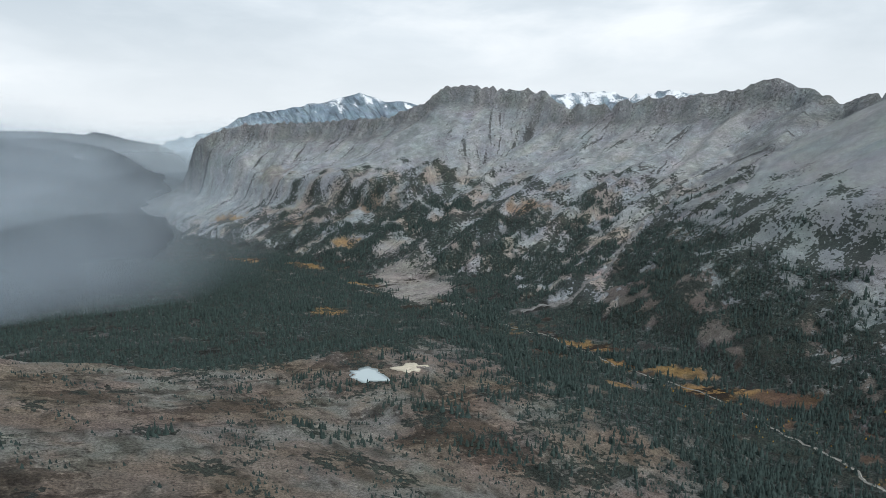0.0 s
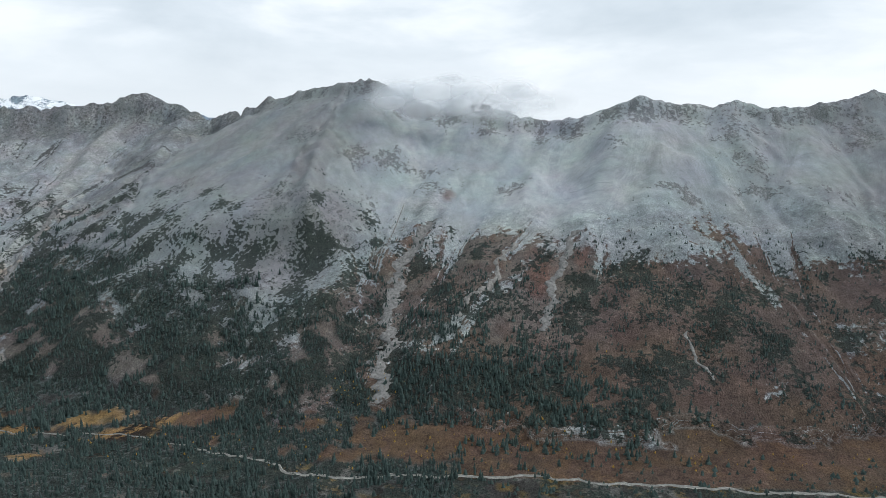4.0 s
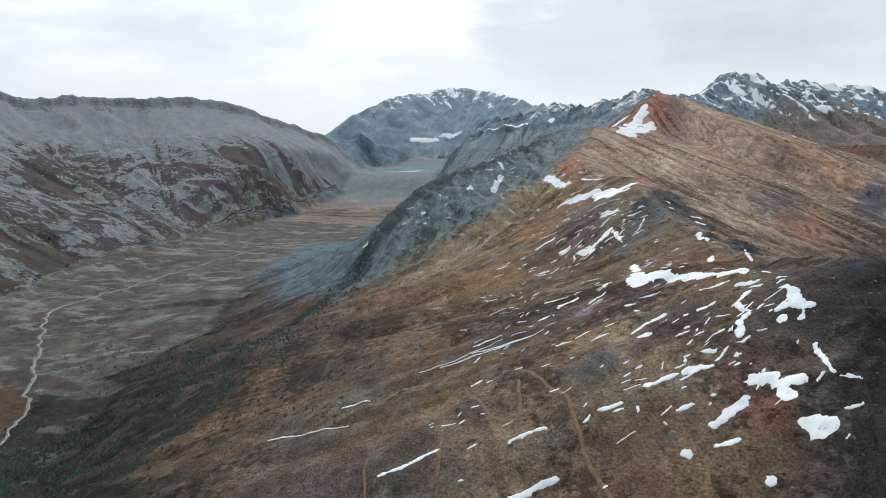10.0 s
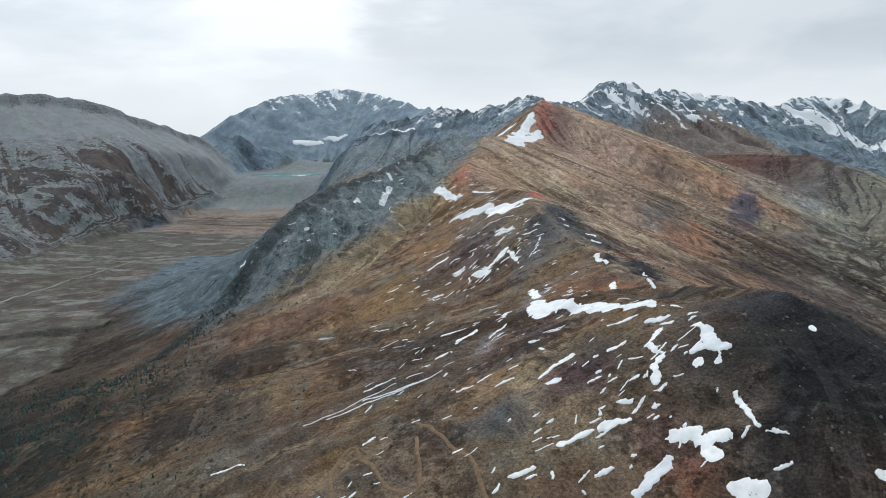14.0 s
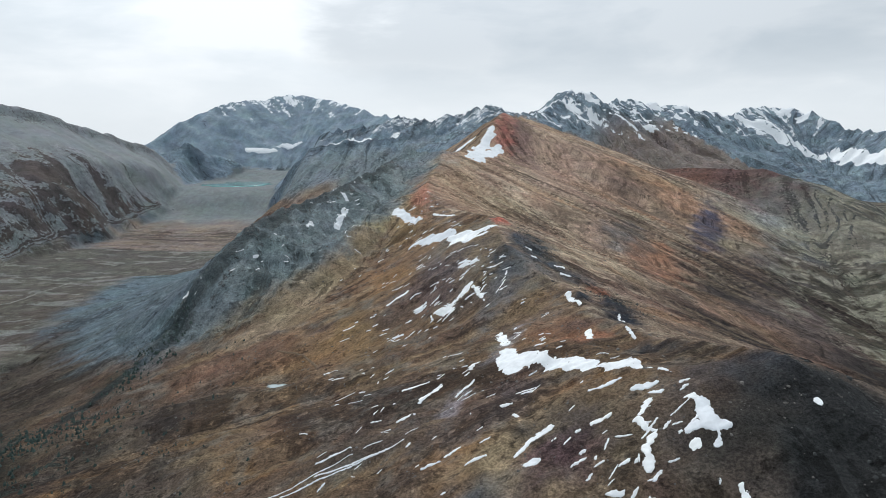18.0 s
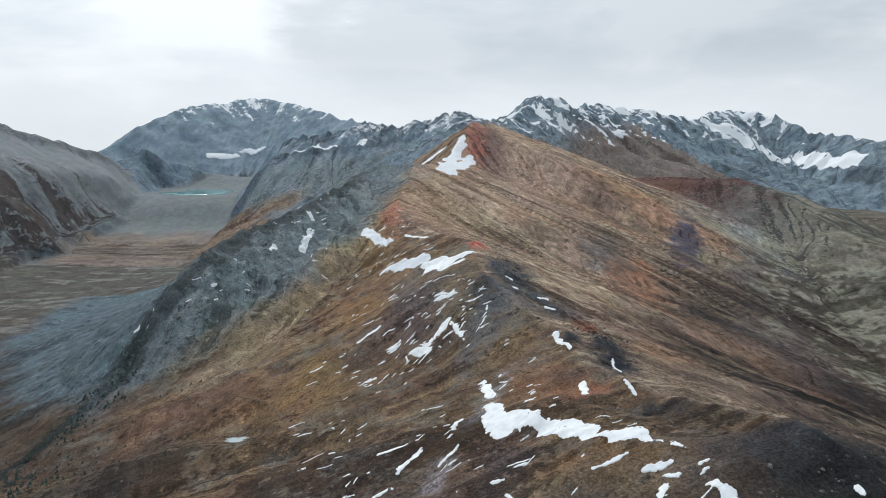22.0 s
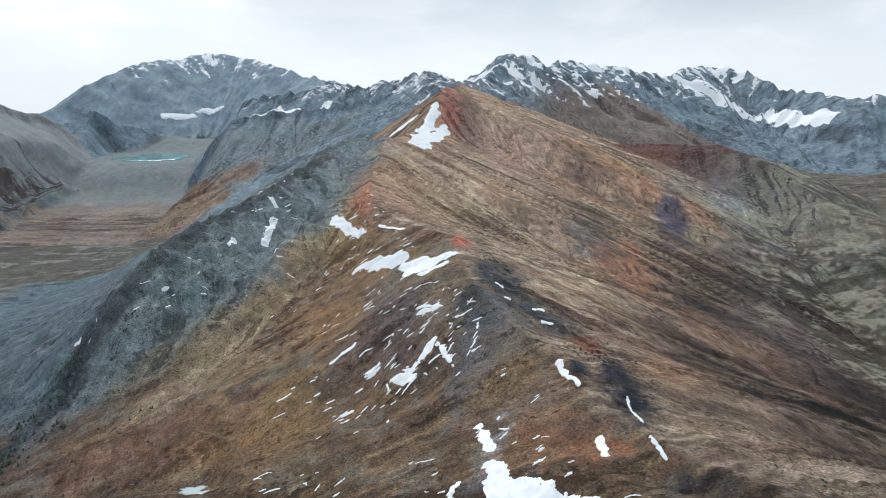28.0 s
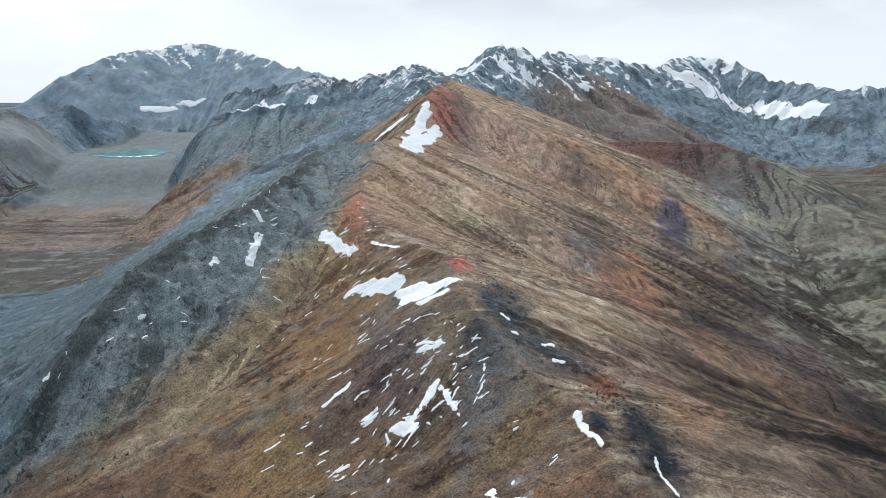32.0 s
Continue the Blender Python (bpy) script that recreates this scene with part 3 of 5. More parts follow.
    c = mixed(c, band([(-560, 1290), (-430, 1245), (-310, 1270), (-200, 1330)], 9, 39) * 0.8, (0.132, 0.088, 0.071))
    c = mixed(c, blob(-400, 1000, 90, 40, 0, 38) * 0.8, (0.244, 0.193, 0.128))
    c = mixed(c, blob(-425, 905, 30, 14, 20, 40) * 0.8, (0.398, 0.340, 0.253))
    wall, mesa, north = is_of("wall", "buttress"), is_of("mesa", "shoulder"), is_of("north_wall")
    # far peaks: distance haze is put into the rock as a paler, bluer tone
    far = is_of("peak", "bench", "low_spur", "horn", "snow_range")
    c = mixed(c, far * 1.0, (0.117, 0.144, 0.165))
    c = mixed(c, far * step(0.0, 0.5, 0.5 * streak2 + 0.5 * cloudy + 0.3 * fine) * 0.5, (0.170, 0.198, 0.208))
    c = mixed(c, is_of("horn", "snow_range") * step(0.1, 0.45, -fine) * 0.6, (0.041, 0.052, 0.062))
    c = mixed(c, is_of("bench", "low_spur") * step(60, 15, DIST + 30 * fine) * 0.8, (0.046, 0.062, 0.076))
    c = mixed(c, is_of("low_spur") * step(30, 90, DIST + 20 * fine) * 0.7, (0.112, 0.124, 0.123))
    c = mixed(c, is_of("peak") * step(0.1, 0.4, -cloudy - 0.4 * fine) * 0.5, (0.075, 0.096, 0.113))
    c = mixed(c, is_of("horn") * (SIDE <= 0) * (WAY < 900) * step(60, 160, DIST) * 0.8, (0.132, 0.092, 0.069))
    # bench above the pond: brown heath, grey scree
    south = (MY < -60) & near
    c = mixed(c, south * 0.9, (0.195, 0.145, 0.106))
    c = mixed(c, south * step(0.0, 0.4, cloudy) * 0.7, (0.173, 0.122, 0.079))
    c = mixed(c, south * step(0.1, 0.4, -cloudy + 0.3 * fine) * 0.8, (0.194, 0.173, 0.138))
    c = mixed(c, south * step(0.2, 0.5, fine) * 0.7, (0.058, 0.046, 0.031))
    c = mixed(c, south * step(-230, -330, MX + 40 * cloudy) * (MY < -150) * 0.6, (0.060, 0.052, 0.040))
    # yellow willows by the river and in the gullies
    c = mixed(c, step(60, 20, river + 30 * fine) * (MY < 260) * (MX < -300) * step(0.22, 0.42, fine) * 0.6, (0.24, 0.145, 0.04))
    c = mixed(c, floor * (MY < 350) * step(110, 40, river) * step(0.0, 0.3, cloudy) * 0.35, (0.121, 0.066, 0.040))
    # the far peaks' larger factor and blue tint carry their painted-in haze
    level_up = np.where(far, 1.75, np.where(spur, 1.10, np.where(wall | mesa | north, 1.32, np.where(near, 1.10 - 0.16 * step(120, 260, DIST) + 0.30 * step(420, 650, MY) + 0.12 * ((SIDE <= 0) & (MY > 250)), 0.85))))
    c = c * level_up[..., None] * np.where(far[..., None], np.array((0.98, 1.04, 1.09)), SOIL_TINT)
    pasture = np.zeros(c.shape) + (0.270, 0.200, 0.150)
    pasture = mixed(pasture, step(0.1, 0.3, fbm(MX / 70, MY / 24, 4, 26)) * 0.6, (0.330, 0.235, 0.165))
    pasture = mixed(pasture, band([(-560, 1290), (-430, 1245), (-310, 1270), (-200, 1330)], 8, 39) * 0.8, (0.150, 0.100, 0.080))
    high = (HEAD_MEADOW * is_of("low_spur", "bench"))[..., None]
    c = c * (1 - high) + pasture * high
    under, edge = c * (0.50, 0.49, 0.49), np.full(MX.shape, -0.14) + 0.15 * cloudy
    edge = np.where(far, -0.12, np.where(spur, -0.18, edge))
    # dark heath and pale branching washes along the eastern brook
    wash_zone = ((MX > 300) & (MY > 300) & (MY < 1150)) * 1.0
    c = mixed(c, wash_zone * step(75, 30, brook + 40 * fine) * 0.8, (0.080, 0.072, 0.055))
    c = mixed(c, wash_zone * step(88, 40, brook + 40 * cloudy) * step(0.85, 1.15, ridged(MX / 46 + 0.5 * fine, MY / 46, 3, 25, 0.55)) * 0.85, (0.310, 0.295, 0.235))
    c = mixed(c, blob(548, 950, 52, 85, -20, 45, 0.6) * 0.6, (0.262, 0.245, 0.196))
    # slate-grey scree west of a ragged line down the spur, dark crags along its crest
    d, side, _, _ = along([(30, 900, 0), (23, 853, 0), (-23, 764, 0), (-50, 673, 0), (-75, 614, 0), (-122, 556, 0), (-152, 530, 0), (-198, 505, 0), (-245, 528, 0), (-300, 585, 0), (-372, 670, 0), (-405, 800, 0), (-430, 960, 0)], MX, MY)
    slate = step(-16, 20, -side * d + 16 * cloudy + 9 * streak) * (near | spur | (floor & (MX > -440) & (MY < 960) & (MY > 430)))
    slate = slate * step(1010, 930, MY + 0.5 * MX)
    SLATE[:] = slate
    scree = np.zeros(c.shape) + (0.185, 0.232, 0.250)
    scree = mixed(scree, step(0.05, 0.5, streak2 + 0.5 * streak) * 0.5, (0.225, 0.260, 0.268))
    scree = mixed(scree, step(-150, -215, MX + 30 * cloudy) * 0.85, (0.125, 0.172, 0.205))
    scree = mixed(scree, step(0.1, 0.45, -streak) * 0.4, (0.135, 0.162, 0.174))
    scree = mixed(scree, band([(-48, 890), (-62, 815), (-95, 731), (-128, 675), (-152, 627), (-172, 590), (-184, 574), (-206, 534)], 13, 43, 0.9) * 0.8, (0.055, 0.069, 0.075))
    c = mixed(c, slate * 0.96, (0, 0, 0)) + scree * (slate * 0.96)[..., None]
    under = mixed(under, slate, (0, 0, 0)) + (scree * 0.55) * slate[..., None]
    edge = edge * (1 - slate) + slate * (-0.16)
    edge = np.where(is_of("peak"), -0.42, edge)
    c = c * np.where(is_of("peak"), 1.05, 1.0)[..., None]
    hollow = floor & (MY > 1380) & (MY < 2150) & (MX < 200)
    c = mixed(c, hollow * step(1380, 1480, MY + 40 * cloudy) * 0.9, (0.200, 0.222, 0.226))
    edge = np.where(hollow, -0.45, edge)
    c, under, edge = western_ground(c, under, edge, streak2, cloudy, fine, big, level)
    # forest floor, its tone lifted to hold the haze over the woods
    c = mixed(c, WOODS * 0.9, (0.072, 0.086, 0.084))
    under = mixed(under, WOODS * 0.9, (0.028, 0.034, 0.031))
    return np.clip(c * (1 + 0.12 * fbm(MX / 7, MY / 7, 2, 17)[..., None]), 0.012, 0.9), np.clip(under, 0.010, 0.9), edge


def spots(rows, ragged=0.5, soft=0.4):
    """Ragged patches (x, y, half width, half length, amount) in one field."""
    out = np.zeros(MX.shape)
    for x, y, rx, ry, amount in rows:
        out = np.maximum(out, amount * blob(x, y, rx, ry, 0, int(abs(x * 7 + y)) % 91, ragged, soft))
    return out


def western_ground(c, under, edge, streak2, cloudy, fine, big, level):
    """The mountains across the valley: grey scree above, brown tundra below, reaching into each other in fingers."""
    wall, mesa, north = is_of("wall", "buttress"), is_of("mesa", "shoulder"), is_of("north_wall")
    arm = is_of("buttress", "shoulder")
    down = np.where(arm, WAY * 0.75 + 60, DIST)
    # wall
    grey = np.zeros(c.shape) + (0.275, 0.300, 0.308)
    grey = mixed(grey, step(-0.1, 0.5, streak2) * 0.55, (0.325, 0.345, 0.338))
    grey = mixed(grey, step(0.1, 0.5, -streak2 + 0.3 * cloudy) * 0.6, (0.225, 0.248, 0.258))
    grey = mixed(grey, step(0.0, 0.5, big) * 0.4, (0.285, 0.288, 0.285))
    brown = np.zeros(c.shape) + (0.124, 0.096, 0.084)
    brown = mixed(brown, step(0.0, 0.4, cloudy) * 0.7, (0.138, 0.102, 0.080))
    brown = mixed(brown, step(0.05, 0.4, -cloudy + 0.3 * fine) * 0.6, (0.108, 0.086, 0.077))
    brown = mixed(brown, step(0.12, 0.4, streak2 + 0.5 * fine) * 0.55, (0.185, 0.165, 0.148))
    brown = mixed(brown, step(330, 420, DIST + 40 * cloudy) * (MY > -230) * 0.6, (0.105, 0.068, 0.048))
    brown = mixed(brown, step(220, 440, MY) * 0.75, (0.115, 0.098, 0.083))
    brown = mixed(brown, step(-190, -270, MY) * 0.75, (0.165, 0.150, 0.136))
    # uneven exposure and vignetting put into the colour: wall darker towards both ends
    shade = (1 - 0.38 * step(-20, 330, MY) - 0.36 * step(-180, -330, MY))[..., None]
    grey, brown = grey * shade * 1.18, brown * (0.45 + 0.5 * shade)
    reach = np.interp(MY, (-600, -420, -300, -230, -190, -90, 0, 91, 200, 281, 379, 520, 760), (400, 400, 390, 320, 250, 262, 250, 222, 236, 226, 240, 205, 190))
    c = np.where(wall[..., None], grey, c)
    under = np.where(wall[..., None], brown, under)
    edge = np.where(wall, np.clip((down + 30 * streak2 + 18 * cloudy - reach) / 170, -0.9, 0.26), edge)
    # long scree tongues that run out over the tundra, and tundra that climbs into the scree
    tongues = (([(-560, 430), (-500, 400), (-455, 372)], 9), ([(-560, 520), (-530, 480), (-505, 440)], 9), ([(-650, 620), (-610, 600)], 16),
               ([(-490, 120), (-470, 108), (-452, 102)], 9), ([(-420, -30), (-404, -12), (-400, 14)], 9),
               ([(-600, -70), (-560, -105), (-520, -135)], 6))
    for line, width in tongues:
        edge = edge - 0.28 * band(line, width * 1.4, int(width), 0.9) * wall
    for line, width in (([(-640, 400), (-595, 379), (-540, 360), (-497, 346)], 14), ([(-680, 520), (-620, 470), (-570, 440)], 9), ([(-640, 300), (-600, 300), (-560, 296)], 14)):
        edge = edge + 0.40 * band(line, width * 1.4, int(width) + 3, 0.9) * wall
    red = spots([(-587, -59, 24, 13, 1.0), (-736, -162, 10, 8, 0.8), (-600, -20, 16, 6, 0.8), (-430, 190, 14, 10, 0.6)])
    c, under = mixed(c, red * wall * 0.8, (0.150, 0.085, 0.068)), mixed(under, red * wall * 0.8, (0.150, 0.085, 0.068))
    facet = np.maximum(is_of("buttress") * step(330, 210, WAY), spots([(-655, -300, 60, 62, 1.0)], 0.3, 0.25) * wall)
    c = mixed(c, facet * 0.85, (0.195, 0.200, 0.202))
    # mesa and its side spur
    pale = np.zeros(c.shape) + (0.232, 0.250, 0.262)
    pale = mixed(pale, step(0.0, 0.45, streak2) * 0.6, (0.280, 0.280, 0.272))
    pale = mixed(pale, step(0.1, 0.5, -streak2 + 0.3 * cloudy) * 0.5, (0.180, 0.188, 0.192))
    pale = mixed(pale, step(240, 340, down + 60 * cloudy) * step(0.0, 0.3, cloudy + 0.3 * fine) * 0.6, (0.250, 0.195, 0.150))
    bands = np.sin((MZ + 6 * fine) / 6.5) * 0.5 + 0.5
    pale = mixed(pale, step(90, 30, DIST + 30 * cloudy) * (0.25 + 0.5 * bands), (0.115, 0.120, 0.122))
    c = np.where(mesa[..., None], pale * 1.18, c)
    under = np.where(mesa[..., None], np.array((0.085, 0.088, 0.088)), under)
    edge = np.where(mesa, -0.22 + 0.1 * cloudy, edge)
    c = mixed(c, blob(-440, -860, 52, 170, -21, 41, 0.7) * 0.95, (0.260, 0.240, 0.225))
    c = mixed(c, blob(-523, -1600, 26, 60, 0, 42, 0.8) * 0.8, (0.230, 0.215, 0.195))
    for bx, by, rx, ry in ((-412, -1606, 20, 46), (-560, -1200, 26, 30), (-461, -1334, 20, 34), (-673, -885, 24, 30)):
        c = mixed(c, blob(bx, by, rx, ry, 20, int(-by) % 83, 0.8) * 0.85, (0.240, 0.165, 0.110))
    for bx, by, rx, ry in CLEARINGS[1:]:
        c = mixed(c, blob(bx, by, rx, ry, 20, int(-by) % 83, 0.8) * 0.85, (0.270, 0.170, 0.070))
    # rounded mountain at the valley's head: grey above, dark heath with pale stony mottles below
    stone = np.zeros(c.shape) + (0.232, 0.252, 0.260)
    stone = mixed(stone, step(0.1, 0.5, -streak2) * 0.4, (0.180, 0.198, 0.206))
    heath = np.zeros(c.shape) + (0.088, 0.079, 0.078)
    heath = mixed(heath, step(0.0, 0.35, cloudy) * 0.6, (0.108, 0.088, 0.080))
    c = np.where(north[..., None], stone, c)
    under = np.where(north[..., None], heath, under)
    line = down + 40 * streak2 + 40 * cloudy
    edge = np.where(north, np.clip((line - 200) / 170, -0.9, 0.06) + 0.36 * level * step(120, 260, line), edge)
    # valley floor: dark heath broken by pale gravelly ribs
    floor = (OWNER == -1) & (MX < 250)
    mid = floor & (MY > 380) & (MY < 1150)
    fan = SLATE * floor
    olive = np.zeros(c.shape) + (0.104, 0.094, 0.079)
    olive = mixed(olive, step(0.0, 0.35, cloudy) * 0.7, (0.092, 0.076, 0.066))
    olive = mixed(olive, step(0.05, 0.4, fine - 0.4 * cloudy) * 0.6, (0.165, 0.156, 0.132))
    olive = mixed(olive, step(800, 1000, MY + 60 * cloudy) * 0.5, (0.120, 0.118, 0.108))
    amount = (mid * (1 - fan))[..., None]
    c = c * (1 - amount) + olive * amount
    under = under * (1 - amount) + np.array((0.205, 0.206, 0.188)) * amount
    edge = np.where(mid & (fan < 0.5), -0.16 + 0.30 * fbm(MX / 62 + 0.6 * cloudy, MY / 30 + 0.5 * cloudy, 3, 16, 0.6), edge)
    rust = floor & (MY < 380) & (MY > -330)
    river, _, _, _ = along(WEST_RIVER, MX, MY)
    bank = rust * (MX < np.interp(MY, (-330, -80, 50, 190, 235, 380), (-385, -370, -358, -362, -345, -400)))
    c = mixed(c, bank * 0.9, (0.092, 0.062, 0.045))
    c = mixed(c, bank * step(0.0, 0.3, fine + 0.3 * cloudy) * 0.7, (0.118, 0.076, 0.046))
    under = np.where((bank > 0)[..., None], np.array((0.100, 0.066, 0.050)), under)
    return c, under, edge


# gravel chutes down the mountain side: a line and its width
CHUTES = (([(-690, -170), (-659, -181), (-623, -192), (-574, -192), (-526, -189), (-489, -185), (-455, -176)], 13),
          ([(-811, -692), (-720, -668), (-653, -649), (-590, -620), (-540, -601), (-510, -604), (-480, -620), (-446, -628)], 14),
          ([(-640, -25), (-625, -29), (-585, -43), (-557, -51), (-520, -54)], 7), ([(-632, -80), (-592, -100), (-562, -118), (-535, -126)], 5),
          ([(-508, 55), (-477, 62), (-457, 68)], 2), ([(-560, 232), (-526, 237), (-488, 247), (-445, 247)], 1.7))
# openings in the woods: x, y, half width, half length
CLEARINGS = [(-440, -860, 46, 165), (-329, -1215, 14, 40), (-379, -1083, 12, 44), (-459, -1103, 14, 40), (-381, -904, 10, 30), (-262, -736, 16, 30), (-410, -492, 12, 30),
             (-425, -395, 15, 26), (-406, -355, 12, 20), (-433, -320, 12, 34), (-398, -440, 7, 20), (-355, -394, 8, 14), (-412, -1606, 20, 46), (-412, -140, 24, 44)]


def forest_mask(x=None, y=None, dist=None, owner=None):
    """Where conifers stand thick: 1, thin: 0."""
    x, y = (MX, MY) if x is None else (x, y)
    dist, owner = (DIST, OWNER) if dist is None else (dist, owner)
    patch = fbm(x / 55, y / 55, 4, 70, 0.6)
    lane = fbm(x / 26, y / 120, 3, 71)
    idx = {n: NAMES.index(n) for n in NAMES}
    wall = np.isin(owner, [idx["wall"], idx["buttress"]])
    mesa = np.isin(owner, [idx["mesa"], idx["shoulder"]])
    low = step(320, 405, dist + 70 * lane + 40 * patch)
    thick = step(90, -260, y)
    m = wall * (low * step(0.35, -0.1, 0.40 - 0.75 * thick - patch) * thick)
    m = np.maximum(m, np.isin(owner, [idx["buttress"], idx["shoulder"]]) * step(-172, -208, ground_at(x, y) + 24 * patch) * step(-0.75, -0.35, patch))
    m = np.maximum(m, mesa * step(370, 450, dist + 120 * patch + 110 * lane) * step(-0.65, -0.25, patch))
    m = np.maximum(m, (owner == -1) * (y < -110) * (x > -900) * step(-0.46, -0.2, patch - 0.2 * step(-260, -110, y) + 0.9 * step(-430, -560, y)))
    m = np.maximum(m, wall * (y < -195) * step(335, 395, dist + 30 * patch) * step(-0.7, -0.35, patch))
    near = owner == idx["near"]
    m = np.maximum(m, near * (y < -200) * step(-130, -250, x + 60 * patch) * step(-0.30, 0.05, patch))
    m = np.maximum(m, (near | (owner == -1)) * (y < -190) * (y > -470) * step(-225, -290, x + 40 * patch) * (x > -460) * 1.0)
    m = np.maximum(m, near * (y < -512) * 1.0)
    m = np.maximum(m, near * (y < -150) * step(-215, -300, x + 30 * patch) * step(-0.6, -0.3, patch))
    clump = fbm(x / 21, y / 21, 3, 78, 0.55)
    m = m * np.where(near & (y > -512), step(-0.02, 0.16, clump + 0.15 * patch + 0.6 * step(-235, -300, x + 40 * patch)), step(-0.62, -0.30, clump + 0.5 * patch))
    m = m * np.where(wall | mesa, step(-0.40, 0.0, clump + 0.9 * step(300, 420, dist)), 1.0)
    for i, (cx, cy, rx, ry) in enumerate(CLEARINGS):
        a = -0.36 if i == 0 else 0.3
        u, v = (x - cx) * math.cos(a) + (y - cy) * math.sin(a), (y - cy) * math.cos(a) - (x - cx) * math.sin(a)
        m = m * step(0.75, 1.15, np.hypot(u / rx, v / ry) + 0.4 * patch)
    for p in PONDS:
        m = m * step(1.5, 1.9, np.hypot((x - p[0]) / (p[3] + 2), (y - p[1]) / (p[4] + 2)))
    for line in CHUTES[:2]:
        m = m * step(7, 12, along([(a, b, 0) for a, b in line[0]], x, y)[0])
    return np.clip(m, 0, 1)


def ground_at(x, y):
    return MZ if x is MX else ground_z(x, y)


WOODS = forest_mask()
COLOURS, UNDER, EDGE = ground_colours()
ROCK_SPOTS = [(-827, -366, 14, 22, 1), (-785, -281, 22, 18, 1), (-793, -239, 22, 20, 1), (-786, -194, 9, 32, 1), (-750, -180, 16, 25, .8), (-743, -89, 14, 16, 1),
              (-774, 22, 16, 14, .9), (-827, 55, 20, 24, 1), (-744, 161, 24, 22, .9), (-800, 160, 26, 24, .9), (-794, 294, 26, 16, 1), (-770, 285, 10, 30, .9)]
BAND_SPOTS = [(-762, 351, 28, 40, 1), (-716, 402, 24, 36, .9), (-691, 74, 8, 22, 1), (-680, 90, 12, 10, .9), (-696, 161, 10, 24, 1), (-680, 225, 9, 24, .9),
              (-646, 277, 12, 22, 1), (-613, 302, 10, 22, 1), (-622, 360, 10, 26, .9), (-655, -300, 56, 60, .75), (-760, -505, 40, 26, .7), (-700, -860, 30, 20, .6)]
ROCK = np.maximum(spots(ROCK_SPOTS + BAND_SPOTS, 0.7, 0.6) * is_of("wall", "buttress", "mesa", "shoulder"),
                  is_of("wall", "mesa", "north_wall") * step(46, 6, DIST + 34 * fbm(MX / 34, MY / 34, 3, 74)) * 0.95)
ROCK = np.maximum(ROCK, is_of("mesa") * step(80, 40, DIST) * 0.62)
ROCK = np.maximum(ROCK, is_of("spur", "upper") * (SIDE > -2) * band([(20, 880), (-21, 900), (-62, 815), (-95, 731), (-128, 675), (-152, 627), (-172, 590), (-184, 574)], 20, 44, 0.6) * 0.40)
_clump = fbm(MX / 38, MY / 38, 4, 75, 0.6)
BUSH_SPOTS = [(-470, -86, 20, 24, 1), (-436, -49, 16, 22, 1), (-429, 11, 14, 10, 1), (-458, -110, 16, 18, 1), (-444, 29, 16, 9, .9), (-500, 76, 18, 16, .9),
              (-493, 116, 22, 14, .9), (-580, -150, 16, 16, 1), (-581, 23, 22, 20, .9), (-532, -31, 26, 10, 1), (-545, 60, 22, 24, .8), (-560, -118, 18, 14, .9)]
BUSH = is_of("wall", "buttress", "mesa", "shoulder") * step(215, 300, np.where(is_of("buttress", "shoulder"), WAY * 0.75 + 60, DIST) + 50 * _clump)
BUSH = BUSH * np.clip(0.40 + 0.75 * _clump + 0.14 * step(-140, -330, MY) - 0.30 * step(120, 330, MY), 0, 1)
BUSH = np.maximum(BUSH, spots(BUSH_SPOTS, 0.8, 0.6))
BUSH = np.maximum(BUSH, ((OWNER == -1) & (MX < -150) & (MY < 380)) * np.clip(0.55 + 0.9 * _clump, 0, 0.95) * (MX > np.interp(MY, (-330, -80, 50, 190, 235, 380), (-385, -370, -358, -362, -345, -400))))
BUSH = np.maximum(BUSH, (is_of("near") & (MY < -120)) * np.clip(0.10 + 0.85 * _clump + 0.10 * step(-60, -200, MX), 0, 0.9))
BUSH = np.maximum(BUSH, (is_of("near") & (MX < -190) & (MY > 40) & (MY < 440)) * np.clip(0.02 + 1.25 * _clump + 0.30 * step(-235, -300, MX) * step(330, 260, MY), 0, 0.9))
BUSH = np.maximum(BUSH, 0.75 * WOODS)
RUNS = np.where(is_of("near", "upper"), np.where((SIDE <= 0) & (MY > 100), 0.75 + 0.35 * step(100, 220, DIST), 0.55), np.where(is_of("spur"), 0.45, np.where(OWNER == -1, 0.0, 0.22)))
RUNS = np.where(MY < -60, RUNS * 0.25, RUNS)
RUNS = softened(RUNS * step(10, 40, DIST), 3)
SNOWY = np.zeros(MX.shape)
_f = fbm(MX / 60, MY / 60, 4, 81, 0.6)
_s = fbm(WAY / 22, DIST / 110, 4, 83, 0.6)
SNOWY += is_of("peak") * (step(20, 150, MZ + 45 * _f) * 0.56 + 0.35 * _s * step(20, 90, MZ)) + is_of("bench") * step(-20, 60, MZ + 50 * _f) * 0.55
SNOWY += is_of("horn") * (step(-20, 110, MZ + 60 * _f) * 0.62 + 0.62 * _s * step(-60, 40, MZ)) + is_of("snow_range") * (step(-20, 150, MZ + 70 * _f) * 0.62 + 0.3 * _s)
SNOWY += is_of("north_wall") * step(55, 95, MZ + 40 * _f) * 0.22


# ---------------------------------------------------------------- materials
def material(name):
    m = bpy.data.materials.new(name)
    m.use_nodes = True
    nt = m.node_tree
    return m, nt, nt.nodes["Principled BSDF"]


def node(nt, kind, *inputs, **values):
    n = nt.nodes.new(kind)
